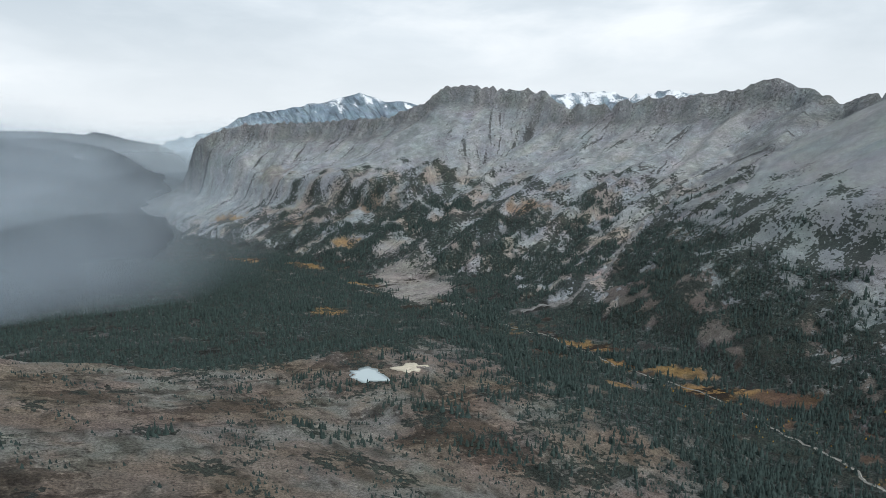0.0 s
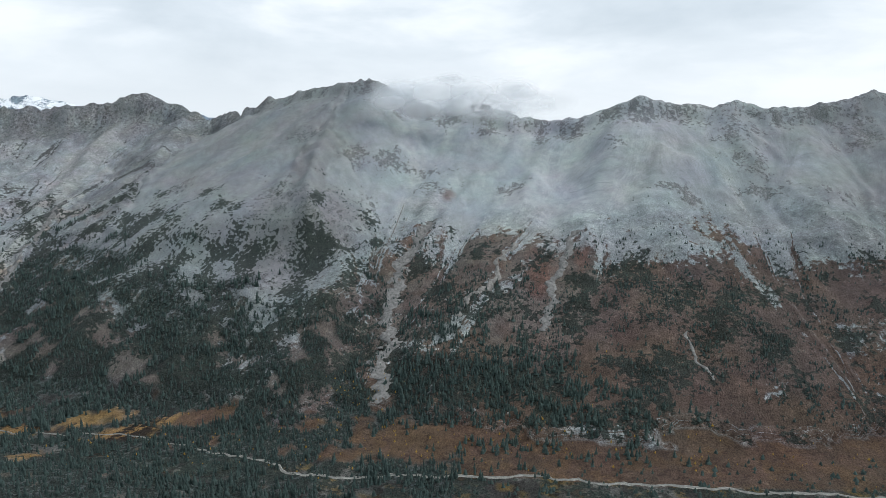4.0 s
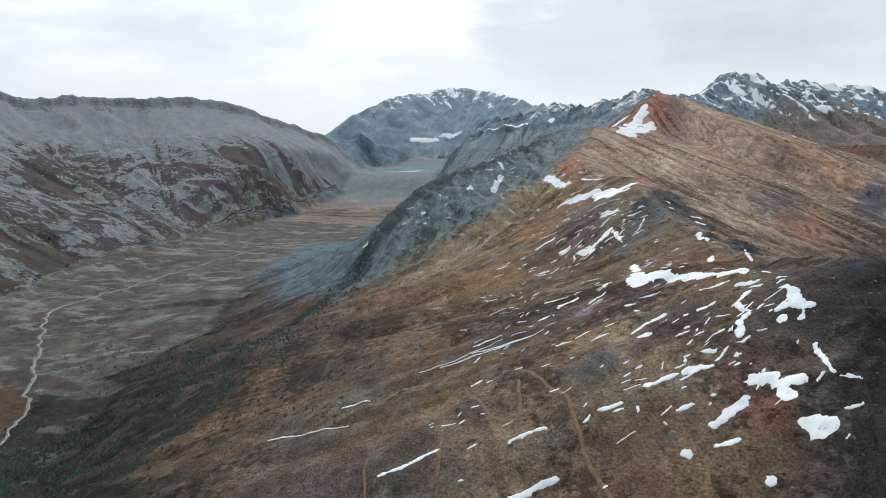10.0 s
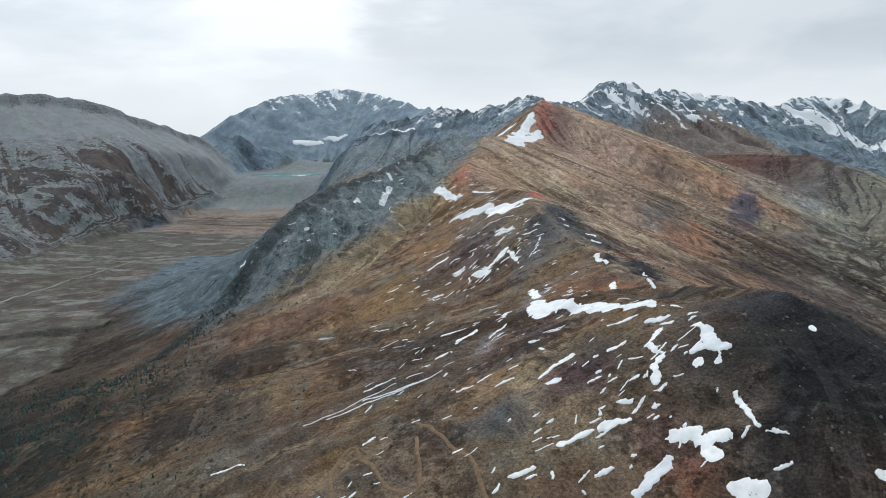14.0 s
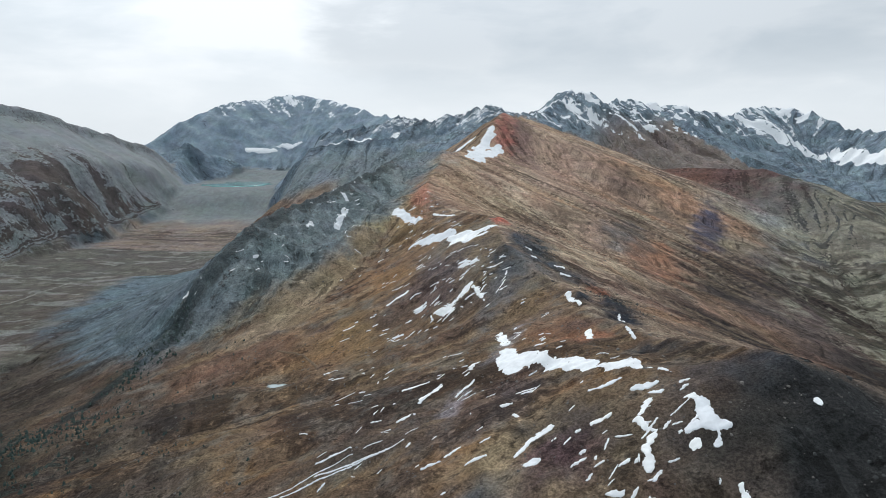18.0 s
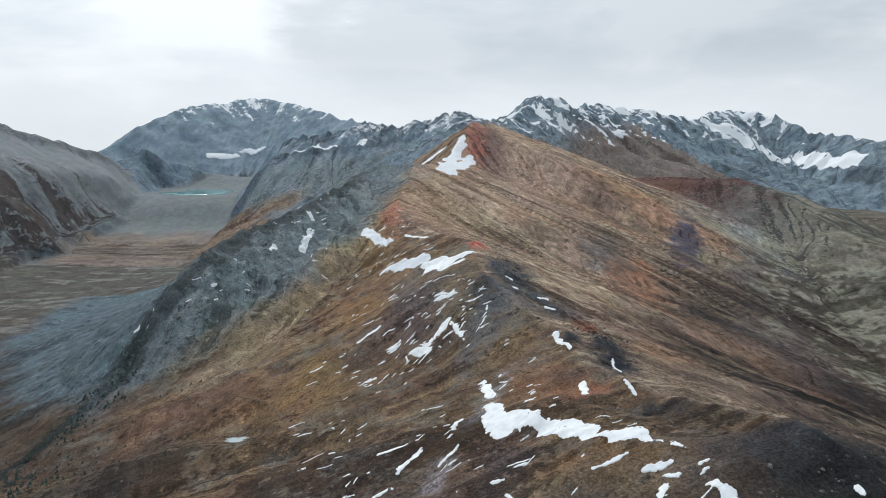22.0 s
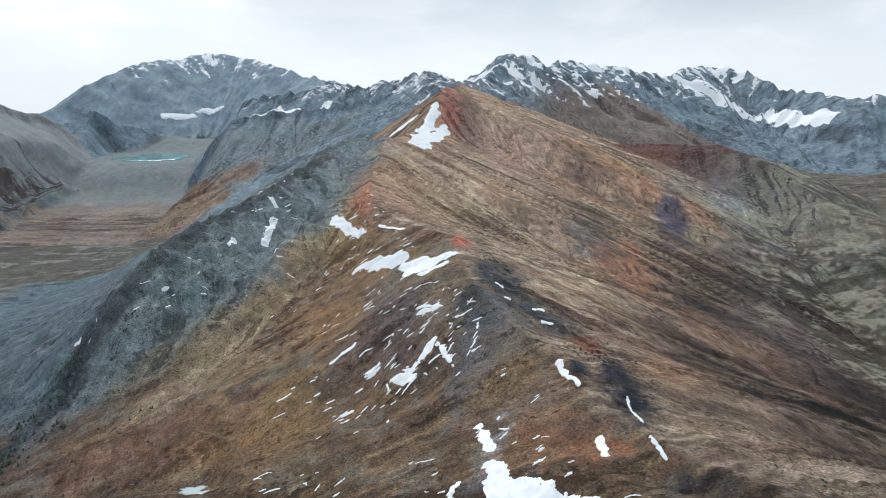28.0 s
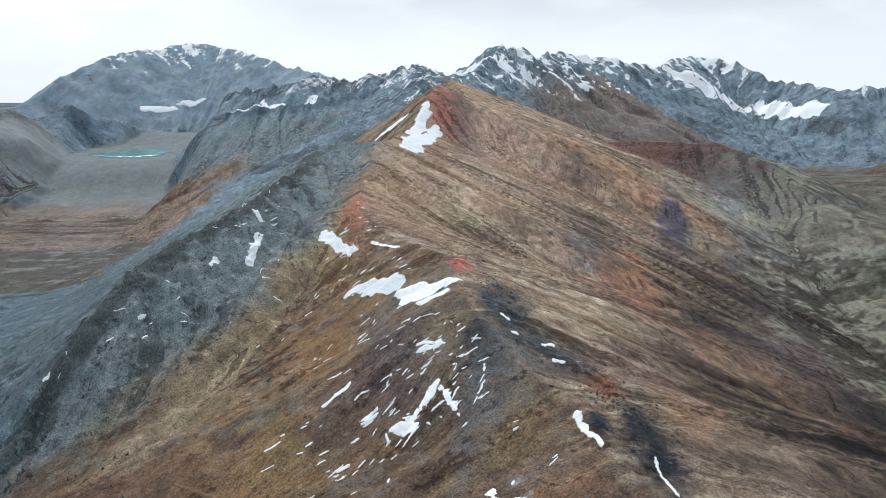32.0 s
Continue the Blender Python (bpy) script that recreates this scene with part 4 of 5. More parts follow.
    for key, value in values.items():
        n.inputs[key.replace("_", " ")].default_value = value
    for slot, out in inputs:
        nt.links.new(out, n.inputs[slot])
    return n


def math_node(nt, operation, a, b=None):
    n = nt.nodes.new("ShaderNodeMath")
    n.operation = operation
    for i, v in enumerate((a, b)):
        if v is None:
            continue
        if isinstance(v, (int, float)):
            n.inputs[i].default_value = v
        else:
            nt.links.new(v, n.inputs[i])
    return n.outputs[0]


def mix_node(nt, kind, fac, a, b):
    n = nt.nodes.new("ShaderNodeMixRGB")
    n.blend_type = kind
    for i, v in enumerate((fac, a, b)):
        if isinstance(v, (int, float)):
            n.inputs[i].default_value = v
        elif isinstance(v, tuple):
            n.inputs[i].default_value = (*v, 1)
        else:
            nt.links.new(v, n.inputs[i])
    return n.outputs[0]


def span(nt, value, a, b, c=0.0, d=1.0):
    n = nt.nodes.new("ShaderNodeMapRange")
    for i, v in enumerate((a, b, c, d)):
        n.inputs[i + 1].default_value = v
    nt.links.new(value, n.inputs[0])
    return n.outputs[0]


def ground_material():
    """Stony ground: the colour of its kind, broken by stones, tufts and wash marks of several sizes, with thin snow high up."""
    m, nt, bsdf = material("stony_ground")
    place = node(nt, "ShaderNodeTexCoord").outputs["Object"]
    kind = node(nt, "ShaderNodeAttribute")
    kind.attribute_name = "soil"
    snow = node(nt, "ShaderNodeAttribute")
    snow.attribute_name = "snow"
    flow = node(nt, "ShaderNodeAttribute")
    flow.attribute_name = "flow"
    grain = node(nt, "ShaderNodeTexNoise", ("Vector", place), Scale=0.9, Detail=9.0, Roughness=0.70).outputs["Fac"]
    wash = node(nt, "ShaderNodeTexNoise", ("Vector", place), Scale=0.06, Detail=7.0, Roughness=0.58, Distortion=0.5).outputs["Fac"]

    def running(across, down, detail, rough, bend):
        runs = node(nt, "ShaderNodeMapping", ("Vector", flow.outputs["Vector"]))
        runs.inputs["Scale"].default_value = (across, down, 0.0)
        return node(nt, "ShaderNodeTexNoise", ("Vector", runs.outputs[0]), Scale=1.0, Detail=detail, Roughness=rough, Distortion=bend).outputs["Fac"]

    amount = node(nt, "ShaderNodeSeparateXYZ", (0, flow.outputs["Vector"])).outputs[2]
    rill = running(0.16, 0.014, 6.0, 0.60, 0.35)
    thread = running(0.85, 0.055, 5.0, 0.62, 0.2)
    dash = running(0.42, 0.11, 4.0, 0.6, 0.3)
    scratch = running(1.5, 0.17, 4.0, 0.6, 0.25)
    tone = node(nt, "ShaderNodeTexNoise", ("Vector", place), Scale=0.02, Detail=6.0, Roughness=0.62).outputs["Color"]
    lower = node(nt, "ShaderNodeAttribute")
    lower.attribute_name = "under_soil"
    cover_of = node(nt, "ShaderNodeAttribute")
    cover_of.attribute_name = "cover"
    parts = node(nt, "ShaderNodeSeparateXYZ", (0, cover_of.outputs["Vector"])).outputs
    finger = running(0.050, 0.0065, 7.0, 0.62, 0.3)
    speck = node(nt, "ShaderNodeTexNoise", ("Vector", place), Scale=0.22, Detail=5.0, Roughness=0.66).outputs["Fac"]

    def total(*terms):
        out = terms[0]
        for value, weight in terms[1:]:
            out = math_node(nt, "ADD", out, math_node(nt, "MULTIPLY", math_node(nt, "SUBTRACT", value, 0.5), weight))
        return out

    # two soils that meet in ragged fingers
    other = span(nt, total(parts[0], (wash, 0.55), (finger, 2.1), (speck, 0.8)), -0.045, 0.045)
    soil = mix_node(nt, "MIX", other, kind.outputs["Color"], lower.outputs["Color"])
    # rock that breaks through the scree
    jag = total(math_node(nt, "SUBTRACT", math_node(nt, "MULTIPLY", parts[1], 0.60), 0.50), (wash, 1.0), (speck, 2.4), (finger, 1.5))
    bare = math_node(nt, "MULTIPLY", span(nt, jag, -0.03, 0.05), span(nt, parts[1], 0.02, 0.12))
    soil = mix_node(nt, "MIX", math_node(nt, "MULTIPLY", bare, 0.8), soil, mix_node(nt, "MIX", span(nt, grain, 0.40, 0.60), (0.060, 0.064, 0.067), (0.200, 0.204, 0.204)))
    # low dark bushes
    tuft = node(nt, "ShaderNodeTexNoise", ("Vector", place), Scale=0.27, Detail=3.0, Roughness=0.55).outputs["Fac"]
    bushy = math_node(nt, "ADD", math_node(nt, "SUBTRACT", math_node(nt, "MULTIPLY", parts[2], 0.42), 0.36), math_node(nt, "SUBTRACT", tuft, 0.40))
    green = math_node(nt, "MULTIPLY", span(nt, bushy, -0.015, 0.015), span(nt, parts[2], 0.03, 0.15))
    soil = mix_node(nt, "MIX", math_node(nt, "MULTIPLY", green, 0.9), soil, mix_node(nt, "MIX", span(nt, grain, 0.35, 0.65), (0.018, 0.025, 0.022), (0.042, 0.053, 0.045)))
    calm = span(nt, parts[0], -0.55, -0.22, 0.30, 1.0)
    c = mix_node(nt, "MULTIPLY", calm, soil, mix_node(nt, "MIX", span(nt, grain, 0.42, 0.58), (0.68, 0.68, 0.68), (1.34, 1.335, 1.33)))
    c = mix_node(nt, "MULTIPLY", calm, c, mix_node(nt, "MIX", span(nt, wash, 0.36, 0.64), (0.80, 0.80, 0.805), (1.20, 1.20, 1.19)))
    c = mix_node(nt, "MULTIPLY", amount, c, mix_node(nt, "MIX", span(nt, rill, 0.36, 0.64), (0.82, 0.82, 0.82), (1.20, 1.195, 1.19)))
    c = mix_node(nt, "MULTIPLY", amount, c, mix_node(nt, "MIX", span(nt, thread, 0.42, 0.60), (0.76, 0.76, 0.76), (1.26, 1.255, 1.25)))
    c = mix_node(nt, "OVERLAY", 0.12, c, tone)
    c = mix_node(nt, "MULTIPLY", math_node(nt, "MULTIPLY", calm, span(nt, speck, 0.58, 0.61, 0.0, 0.62)), c, (0.5, 0.5, 0.5))
    c = mix_node(nt, "MULTIPLY", math_node(nt, "MULTIPLY", calm, span(nt, speck, 0.41, 0.385, 0.0, 0.85)), c, (1.4, 1.4, 1.38))
    c = mix_node(nt, "MULTIPLY", math_node(nt, "MULTIPLY", amount, span(nt, dash, 0.60, 0.64, 0.0, 0.8)), c, (0.42, 0.41, 0.41))
    c = mix_node(nt, "MULTIPLY", math_node(nt, "MULTIPLY", amount, span(nt, scratch, 0.57, 0.60, 0.0, 0.6)), c, (0.52, 0.51, 0.51))
    c = mix_node(nt, "MULTIPLY", math_node(nt, "MULTIPLY", amount, span(nt, scratch, 0.40, 0.37, 0.0, 0.7)), c, (1.42, 1.41, 1.40))
    lay = math_node(nt, "ADD", math_node(nt, "MULTIPLY", wash, 0.55), math_node(nt, "ADD", math_node(nt, "MULTIPLY", grain, 0.30), math_node(nt, "ADD", math_node(nt, "MULTIPLY", rill, 0.45), math_node(nt, "MULTIPLY", speck, 0.6))))
    cover = span(nt, math_node(nt, "ADD", lay, snow.outputs["Fac"]), 1.47, 1.56)
    c = mix_node(nt, "MIX", cover, c, (0.80, 0.83, 0.86))
    nt.links.new(c, bsdf.inputs["Base Color"])
    bsdf.inputs["Roughness"].default_value = 0.95
    bsdf.inputs["Specular IOR Level"].default_value = 0.15
    bump = node(nt, "ShaderNodeBump", ("Height", math_node(nt, "ADD", math_node(nt, "MULTIPLY", grain, 0.8), math_node(nt, "ADD", math_node(nt, "MULTIPLY", wash, 0.7), math_node(nt, "MULTIPLY", math_node(nt, "MULTIPLY", rill, amount), 0.7)))),
                Strength=0.9, Distance=2.2)
    nt.links.new(calm, bump.inputs["Strength"])
    nt.links.new(bump.outputs[0], bsdf.inputs["Normal"])
    return m


def plain(name, colour, rough=0.8, spread=0.25, scale=0.5, metal=0.0):
    m, nt, bsdf = material(name)
    place = node(nt, "ShaderNodeTexCoord").outputs["Object"]
    n = node(nt, "ShaderNodeTexNoise", ("Vector", place), Scale=scale, Detail=6.0, Roughness=0.6).outputs["Fac"]
    rnd = node(nt, "ShaderNodeObjectInfo").outputs["Random"]
    lo, hi = tuple(v * (1 - spread) for v in colour), tuple(v * (1 + spread) for v in colour)
    c = mix_node(nt, "MIX", span(nt, n, 0.3, 0.7), lo, hi)
    c = mix_node(nt, "MULTIPLY", 1.0, c, mix_node(nt, "MIX", rnd, (0.85, 0.86, 0.88), (1.12, 1.1, 1.06)))
    nt.links.new(c, bsdf.inputs["Base Color"])
    bsdf.inputs["Roughness"].default_value, bsdf.inputs["Metallic"].default_value = rough, metal
    bsdf.inputs["Specular IOR Level"].default_value = 0.15
    return m


GROUND = ground_material()


# ---------------------------------------------------------------- the land
def sheet(name, wanted, label, category, kind):
    """One piece of the land: the grid's quads whose owners are wanted, with their colours."""
    ny, nx = MX.shape
    keep = np.isin(OWNER[:-1, :-1], wanted)
    jj, ii = np.nonzero(keep)
    a = jj * nx + ii
    quads = np.stack([a, a + 1, a + nx + 1, a + nx], 1)
    used, flat = np.unique(quads, return_inverse=True)
    tri = flat.reshape(-1, 4)
    tris = np.concatenate([tri[:, [0, 1, 2]], tri[:, [0, 2, 3]]])
    me = bpy.data.meshes.new(name)
    me.vertices.add(len(used))
    co = np.stack([MX.ravel()[used], MY.ravel()[used], MZ.ravel()[used]], 1).astype(np.float32)
    me.vertices.foreach_set("co", co.ravel())
    me.loops.add(len(tris) * 3)
    me.loops.foreach_set("vertex_index", tris.ravel().astype(np.int32))
    me.polygons.add(len(tris))
    me.polygons.foreach_set("loop_start", np.arange(0, len(tris) * 3, 3, dtype=np.int32))
    me.update()
    me.shade_smooth()
    at = me.attributes.new("soil", "FLOAT_COLOR", "POINT")
    rgba = np.ones((len(used), 4), np.float32)
    rgba[:, :3] = COLOURS.reshape(-1, 3)[used]
    at.data.foreach_set("color", rgba.ravel())
    lower = me.attributes.new("under_soil", "FLOAT_COLOR", "POINT")
    rgba[:, :3] = UNDER.reshape(-1, 3)[used]
    lower.data.foreach_set("color", rgba.ravel())
    cover = me.attributes.new("cover", "FLOAT_VECTOR", "POINT")
    cover.data.foreach_set("vector", np.stack([EDGE.ravel()[used], ROCK.ravel()[used], BUSH.ravel()[used]], 1).astype(np.float32).ravel())
    sn = me.attributes.new("snow", "FLOAT", "POINT")
    sn.data.foreach_set("value", SNOWY.ravel()[used].astype(np.float32))
    fl = me.attributes.new("flow", "FLOAT_VECTOR", "POINT")
    fl.data.foreach_set("vector", np.stack([FALL.ravel()[used], DIST.ravel()[used], RUNS.ravel()[used]], 1).astype(np.float32).ravel())
    me.materials.append(GROUND)
    return tagged(new(name, me), label, category, "", kind)


def ids(*names):
    return [NAMES.index(n) for n in names]


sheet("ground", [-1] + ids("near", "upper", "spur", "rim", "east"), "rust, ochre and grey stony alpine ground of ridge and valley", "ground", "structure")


def mountain(name, pieces, label):
    """A mountain and the parts of its relief."""
    root = tagged(new(name), label, "mountain")
    for piece, owners, words in pieces:
        ob = sheet(piece, ids(*owners), words, "", "")
        ob.parent = root
    return root


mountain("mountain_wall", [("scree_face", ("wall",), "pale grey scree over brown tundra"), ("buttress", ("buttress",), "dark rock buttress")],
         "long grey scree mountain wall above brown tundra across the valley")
mountain("mesa_mountain", [("cliff_face", ("mesa",), "dark banded cliffs over pale scree"), ("side_spur", ("shoulder",), "wooded side spur")],
         "flat-topped dark cliff mountain over pale scree and woods")
mountain("rounded_mountain", [("slope", ("north_wall",), "")], "rounded grey mountain with a dark striped heath foot")
mountain("far_peak", [("summit", ("peak",), "summit blue-grey with haze, dusted with snow"), ("bench", ("bench",), "dark craggy bench"), ("low_spur", ("low_spur",), "grey rock spur")],
         "far peak blue-grey with haze, dusted with snow above a dark bench")
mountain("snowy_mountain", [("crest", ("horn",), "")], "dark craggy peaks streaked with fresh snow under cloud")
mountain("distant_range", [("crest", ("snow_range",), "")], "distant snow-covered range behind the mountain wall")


# ---------------------------------------------------------------- helpers for things
def built(name, verts, faces, mat, smooth=True):
    """A mesh from arrays of corners and triangles or quads."""
    me = bpy.data.meshes.new(name)
    verts, faces = np.asarray(verts, np.float32), np.asarray(faces, np.int32)
    n = faces.shape[1]
    me.vertices.add(len(verts))
    me.vertices.foreach_set("co", verts.ravel())
    me.loops.add(faces.size)
    me.loops.foreach_set("vertex_index", faces.ravel())
    me.polygons.add(len(faces))
    me.polygons.foreach_set("loop_start", np.arange(0, faces.size, n, dtype=np.int32))
    me.update(calc_edges=True)
    if smooth:
        me.shade_smooth()
    me.materials.append(mat)
    return me


def part(name, me, parent, label=""):
    ob = new(name, me)
    ob.parent = parent
    return tagged(ob, label)


SNOW = plain("old_snow", (0.80, 0.83, 0.86), 0.7, 0.10, 0.35)
GRAVEL = plain("pale_gravel", (0.27, 0.265, 0.24), 0.95, 0.5, 0.5)
CHUTE = plain("washed_scree", (0.20, 0.195, 0.185), 0.95, 0.5, 0.4)
TRACK = plain("worn_earth", (0.165, 0.115, 0.075), 0.95, 0.3, 0.6)
MUD = plain("dried_mud", (0.48, 0.44, 0.36), 0.9, 0.2, 0.4)
# needle colour is raised and blued to include the haze over the forest
NEEDLES = plain("fir_needles", (0.043, 0.064, 0.058), 0.85, 0.5, 0.25)
BARK = plain("fir_bark", (0.085, 0.065, 0.05), 0.9, 0.3, 2.0)
WILLOW = plain("autumn_willow", (0.30, 0.19, 0.04), 0.9, 0.4, 0.3)
STONE = plain("broken_stone", (0.15, 0.14, 0.13), 0.9, 0.45, 0.3)
DARK_STONE = plain("dark_crag", (0.055, 0.058, 0.058), 0.9, 0.45, 0.4)


def water_material(name, colour):
    m, nt, bsdf = material(name)
    place = node(nt, "ShaderNodeTexCoord").outputs["Object"]
    n = node(nt, "ShaderNodeTexNoise", ("Vector", place), Scale=1.4, Detail=3.0)
    bump = node(nt, "ShaderNodeBump", ("Height", n.outputs["Fac"]), Strength=0.06, Distance=0.1)
    nt.links.new(bump.outputs[0], bsdf.inputs["Normal"])
    bsdf.inputs["Base Color"].default_value = (*colour, 1)
    bsdf.inputs["Roughness"].default_value = 0.08
    return m


# the tarn's bright sky reflection is put into its pale base colour
WATER = water_material("sky_pale_water", (0.42, 0.49, 0.50))
LAKE_WATER = water_material("glacial_water", (0.16, 0.36, 0.36))
BROOK = water_material("brook_water", (0.22, 0.22, 0.20))


# ---------------------------------------------------------------- water
def pond(x, y, level, rx, ry, what, seed):
    a = np.linspace(0, 2 * np.pi, 72, endpoint=False)
    r = 1.25 + 0.55 * fbm(np.cos(a) * 1.4 + seed, np.sin(a) * 1.4, 4, seed)
    rings = [np.stack([x + rx * r * q * np.cos(a), y + ry * r * q * np.sin(a), np.full(72, level + 0.02)], 1) for q in (0.35, 0.7, 1.0)]
    under = rings[-1].copy()
    under[:, 2] -= 0.9
    verts = np.concatenate([[[x, y, level + 0.02]], *rings, under])
    tris = []
    for i in range(72):
        j = (i + 1) % 72
        tris.append((0, 1 + i, 1 + j))
        for k in range(3):
            p, q = 1 + 72 * k, 1 + 72 * (k + 1)
            tris += [(p + i, q + i, q + j), (p + i, q + j, p + j)]
    mat, name, label = {"pond": (WATER, "pond", "small still tarn among dark firs, pale with reflected sky"), "pan": (MUD, "mud_pan", "pale dried-out pond bed beside the tarn"),
                        "lake": (LAKE_WATER, "lake", "turquoise glacial lake under the far peak")}[what]
    tagged(new(name, built(name, verts, tris, mat)), label, "water", "", "structure")


for i, row in enumerate(PONDS):
    pond(*row, i + 3)


def ribbon(name, points, width, mat, label, category, kind="structure", lift=0.3, wander=0.0, seed=0, ragged=0.3, gap=3.0):
    """A strip that lies on the ground along a line, with a ragged edge and its rim sunk into the ground."""
    pts = np.array(points, float)
    seg = np.hypot(*np.diff(pts, axis=0).T)
    at = np.concatenate([[0], np.cumsum(seg)])
    s = np.arange(0, at[-1], gap)
    # rounded corners
    px, py = np.interp(s, at, pts[:, 0]), np.interp(s, at, pts[:, 1])
    k = max(3, int(12 / gap) | 1)
    pad = k // 2
    smooth = [np.convolve(np.pad(v, pad, mode="edge"), np.ones(k) / k, "valid") for v in (px, py)]
    tx, ty = np.gradient(smooth[0]), np.gradient(smooth[1])
    n = np.hypot(tx, ty) + 1e-6
    nx, ny = -ty / n, tx / n
    off = wander * (fbm(s / 38 + seed, s * 0 + seed, 3, seed) + 0.5 * fbm(s / 13, s * 0 + 7, 2, seed + 1))
    cx, cy = smooth[0] + nx * off, smooth[1] + ny * off
    rows = []
    for q, dz in ((-1.0, -0.5), (-0.82, 1.0), (0, 1.0), (0.82, 1.0), (1.0, -0.5)):
        w = 0.5 * width * np.interp(cy, (-330, -200), (0.4, 1.0)) * q * (1 + ragged * fbm(s / 7 + 31 * q, s * 0 + 3, 3, seed + 2))
        x, y = cx + nx * w, cy + ny * w
        rows.append(np.stack([x, y, ground_z(x, y) + lift * dz], 1))
    v = np.stack(rows, 1)
    m = len(s)
    idx = np.arange(m * 5).reshape(m, 5)
    quads = np.stack([idx[:-1, :-1], idx[:-1, 1:], idx[1:, 1:], idx[1:, :-1]], -1).reshape(-1, 4)
    return tagged(new(name, built(name, v.reshape(-1, 3), quads, mat)), label, category, "", kind)


BED = [(p[0], p[1]) for p in WEST_RIVER if -900 <= p[1] <= 940]
ribbon("river_bed", BED, 2.7, GRAVEL, "pale gravel bed of a small braided river", "river", "structure", 0.35, 5.0, 4, 1.1)
ribbon("river_water", BED, 1.0, BROOK, "thin shallow stream running in its gravel bed", "river", "structure", 0.5, 5.0, 4, 0.3)
for line, width in CHUTES:
    ribbon("gravel_chute", line, width, CHUTE, "pale gravel chute washed down the mountain side", "scree", "structure", 0.4, 7.0, int(width * 3), 1.5)
for line, width in (([(-42, 173), (-46, 202), (-49, 228), (-44, 240), (-36, 224), (-25, 203), (-14, 195), (-14, 210), (-19, 233)], 1.7),
                    ([(-22, 251), (-12, 235), (3, 205), (12, 172), (18, 161), (25, 143)], 1.7), ([(-62, 152), (-74, 190), (-73, 214), (-71, 231)], 1.2),
                    ([(-102, 465), (-80, 445), (-68, 428), (-68, 415)], 1.8)):
    ribbon("dirt_track", line, width, TRACK, "worn dirt track winding over the brown slope", "path", "structure", 0.14, 1.2, int(width * 7), 0.35, 1.5)


# ---------------------------------------------------------------- snow patches
def snow_patch(lobes, seed, deep=0.2):
    """A ragged snow patch: rounded strips (x0, y0, x1, y1, width) grown together, thick in the middle, thin at the rim."""
    rows = np.array(lobes, float)
    wide = rows[:, 4].max()
    x0, x1 = rows[:, [0, 2]].min() - wide, rows[:, [0, 2]].max() + wide
    y0, y1 = rows[:, [1, 3]].min() - wide, rows[:, [1, 3]].max() + wide
    cell = min(max(rows[:, 4].min() / 9, 0.22, math.sqrt((x1 - x0) * (y1 - y0) / 14000)), 12)
    gx, gy = np.meshgrid(np.arange(x0, x1 + cell, cell), np.arange(y0, y1 + cell, cell))
    dist = np.full(gx.shape, 1e9)
    for ax, ay, bx, by, w in rows:
        dx, dy = bx - ax, by - ay
        t = np.clip(((gx - ax) * dx + (gy - ay) * dy) / max(dx * dx + dy * dy, 1e-6), 0, 1)
        dist = np.minimum(dist, np.hypot(gx - ax - t * dx, gy - ay - t * dy) - w * 0.46 * (0.75 + 0.25 * np.sin(t * np.pi)))
    size = float(np.median(rows[:, 4]))
    dist = dist + size * (0.01 + 0.29 * fbm(gx / (size * 1.4) + seed, gy / (size * 1.4), 6, seed, 0.62))
    z = ground_z(gx.ravel(), gy.ravel()).reshape(gx.shape)
    thick = np.clip(-dist / max(0.16 * size, 0.5), -1, 1)
    z = z + np.where(thick > 0, 0.10 + deep * np.abs(thick) ** 0.6, -0.35 + 0.3 * (thick + 1))
    inside = dist < 0
    quad = inside[:-1, :-1] | inside[1:, :-1] | inside[:-1, 1:] | inside[1:, 1:]
    nx = gx.shape[1]
    jj, ii = np.nonzero(quad)
    if not len(jj):
        return None
    a = jj * nx + ii
    q = np.stack([a, a + 1, a + nx + 1, a + nx], 1)
    used, flat = np.unique(q, return_inverse=True)
    verts = np.stack([gx.ravel()[used], gy.ravel()[used], z.ravel()[used]], 1)
    return verts, flat.reshape(-1, 4)


KNOLL_SNOW = [
    [(38, 352, 37, 322, 12), (39, 334, 54, 314, 11), (54, 314, 68, 298, 13), (66, 296, 78, 282, 9), (78, 282, 88, 266, 2.6)],
    [(38, 386, 39, 365, 5.0)],
    [(61, 272, 73, 274, 2.1)],
    [(74, 259, 82, 260, 3.6), (78, 255, 82, 252, 2.0)],
    [(72, 244, 76, 249, 3.2), (70, 242, 72, 236, 2.4), (72, 236, 74, 234, 2.6), (74, 234, 69, 228, 3.0), (69, 228, 68, 219, 3.8)],
    [(85, 230, 93, 227, 6.5), (91, 239, 89, 231, 5.7), (91, 226, 90, 222, 2.5)],
    [(87, 244, 90, 242, 2.4)]]
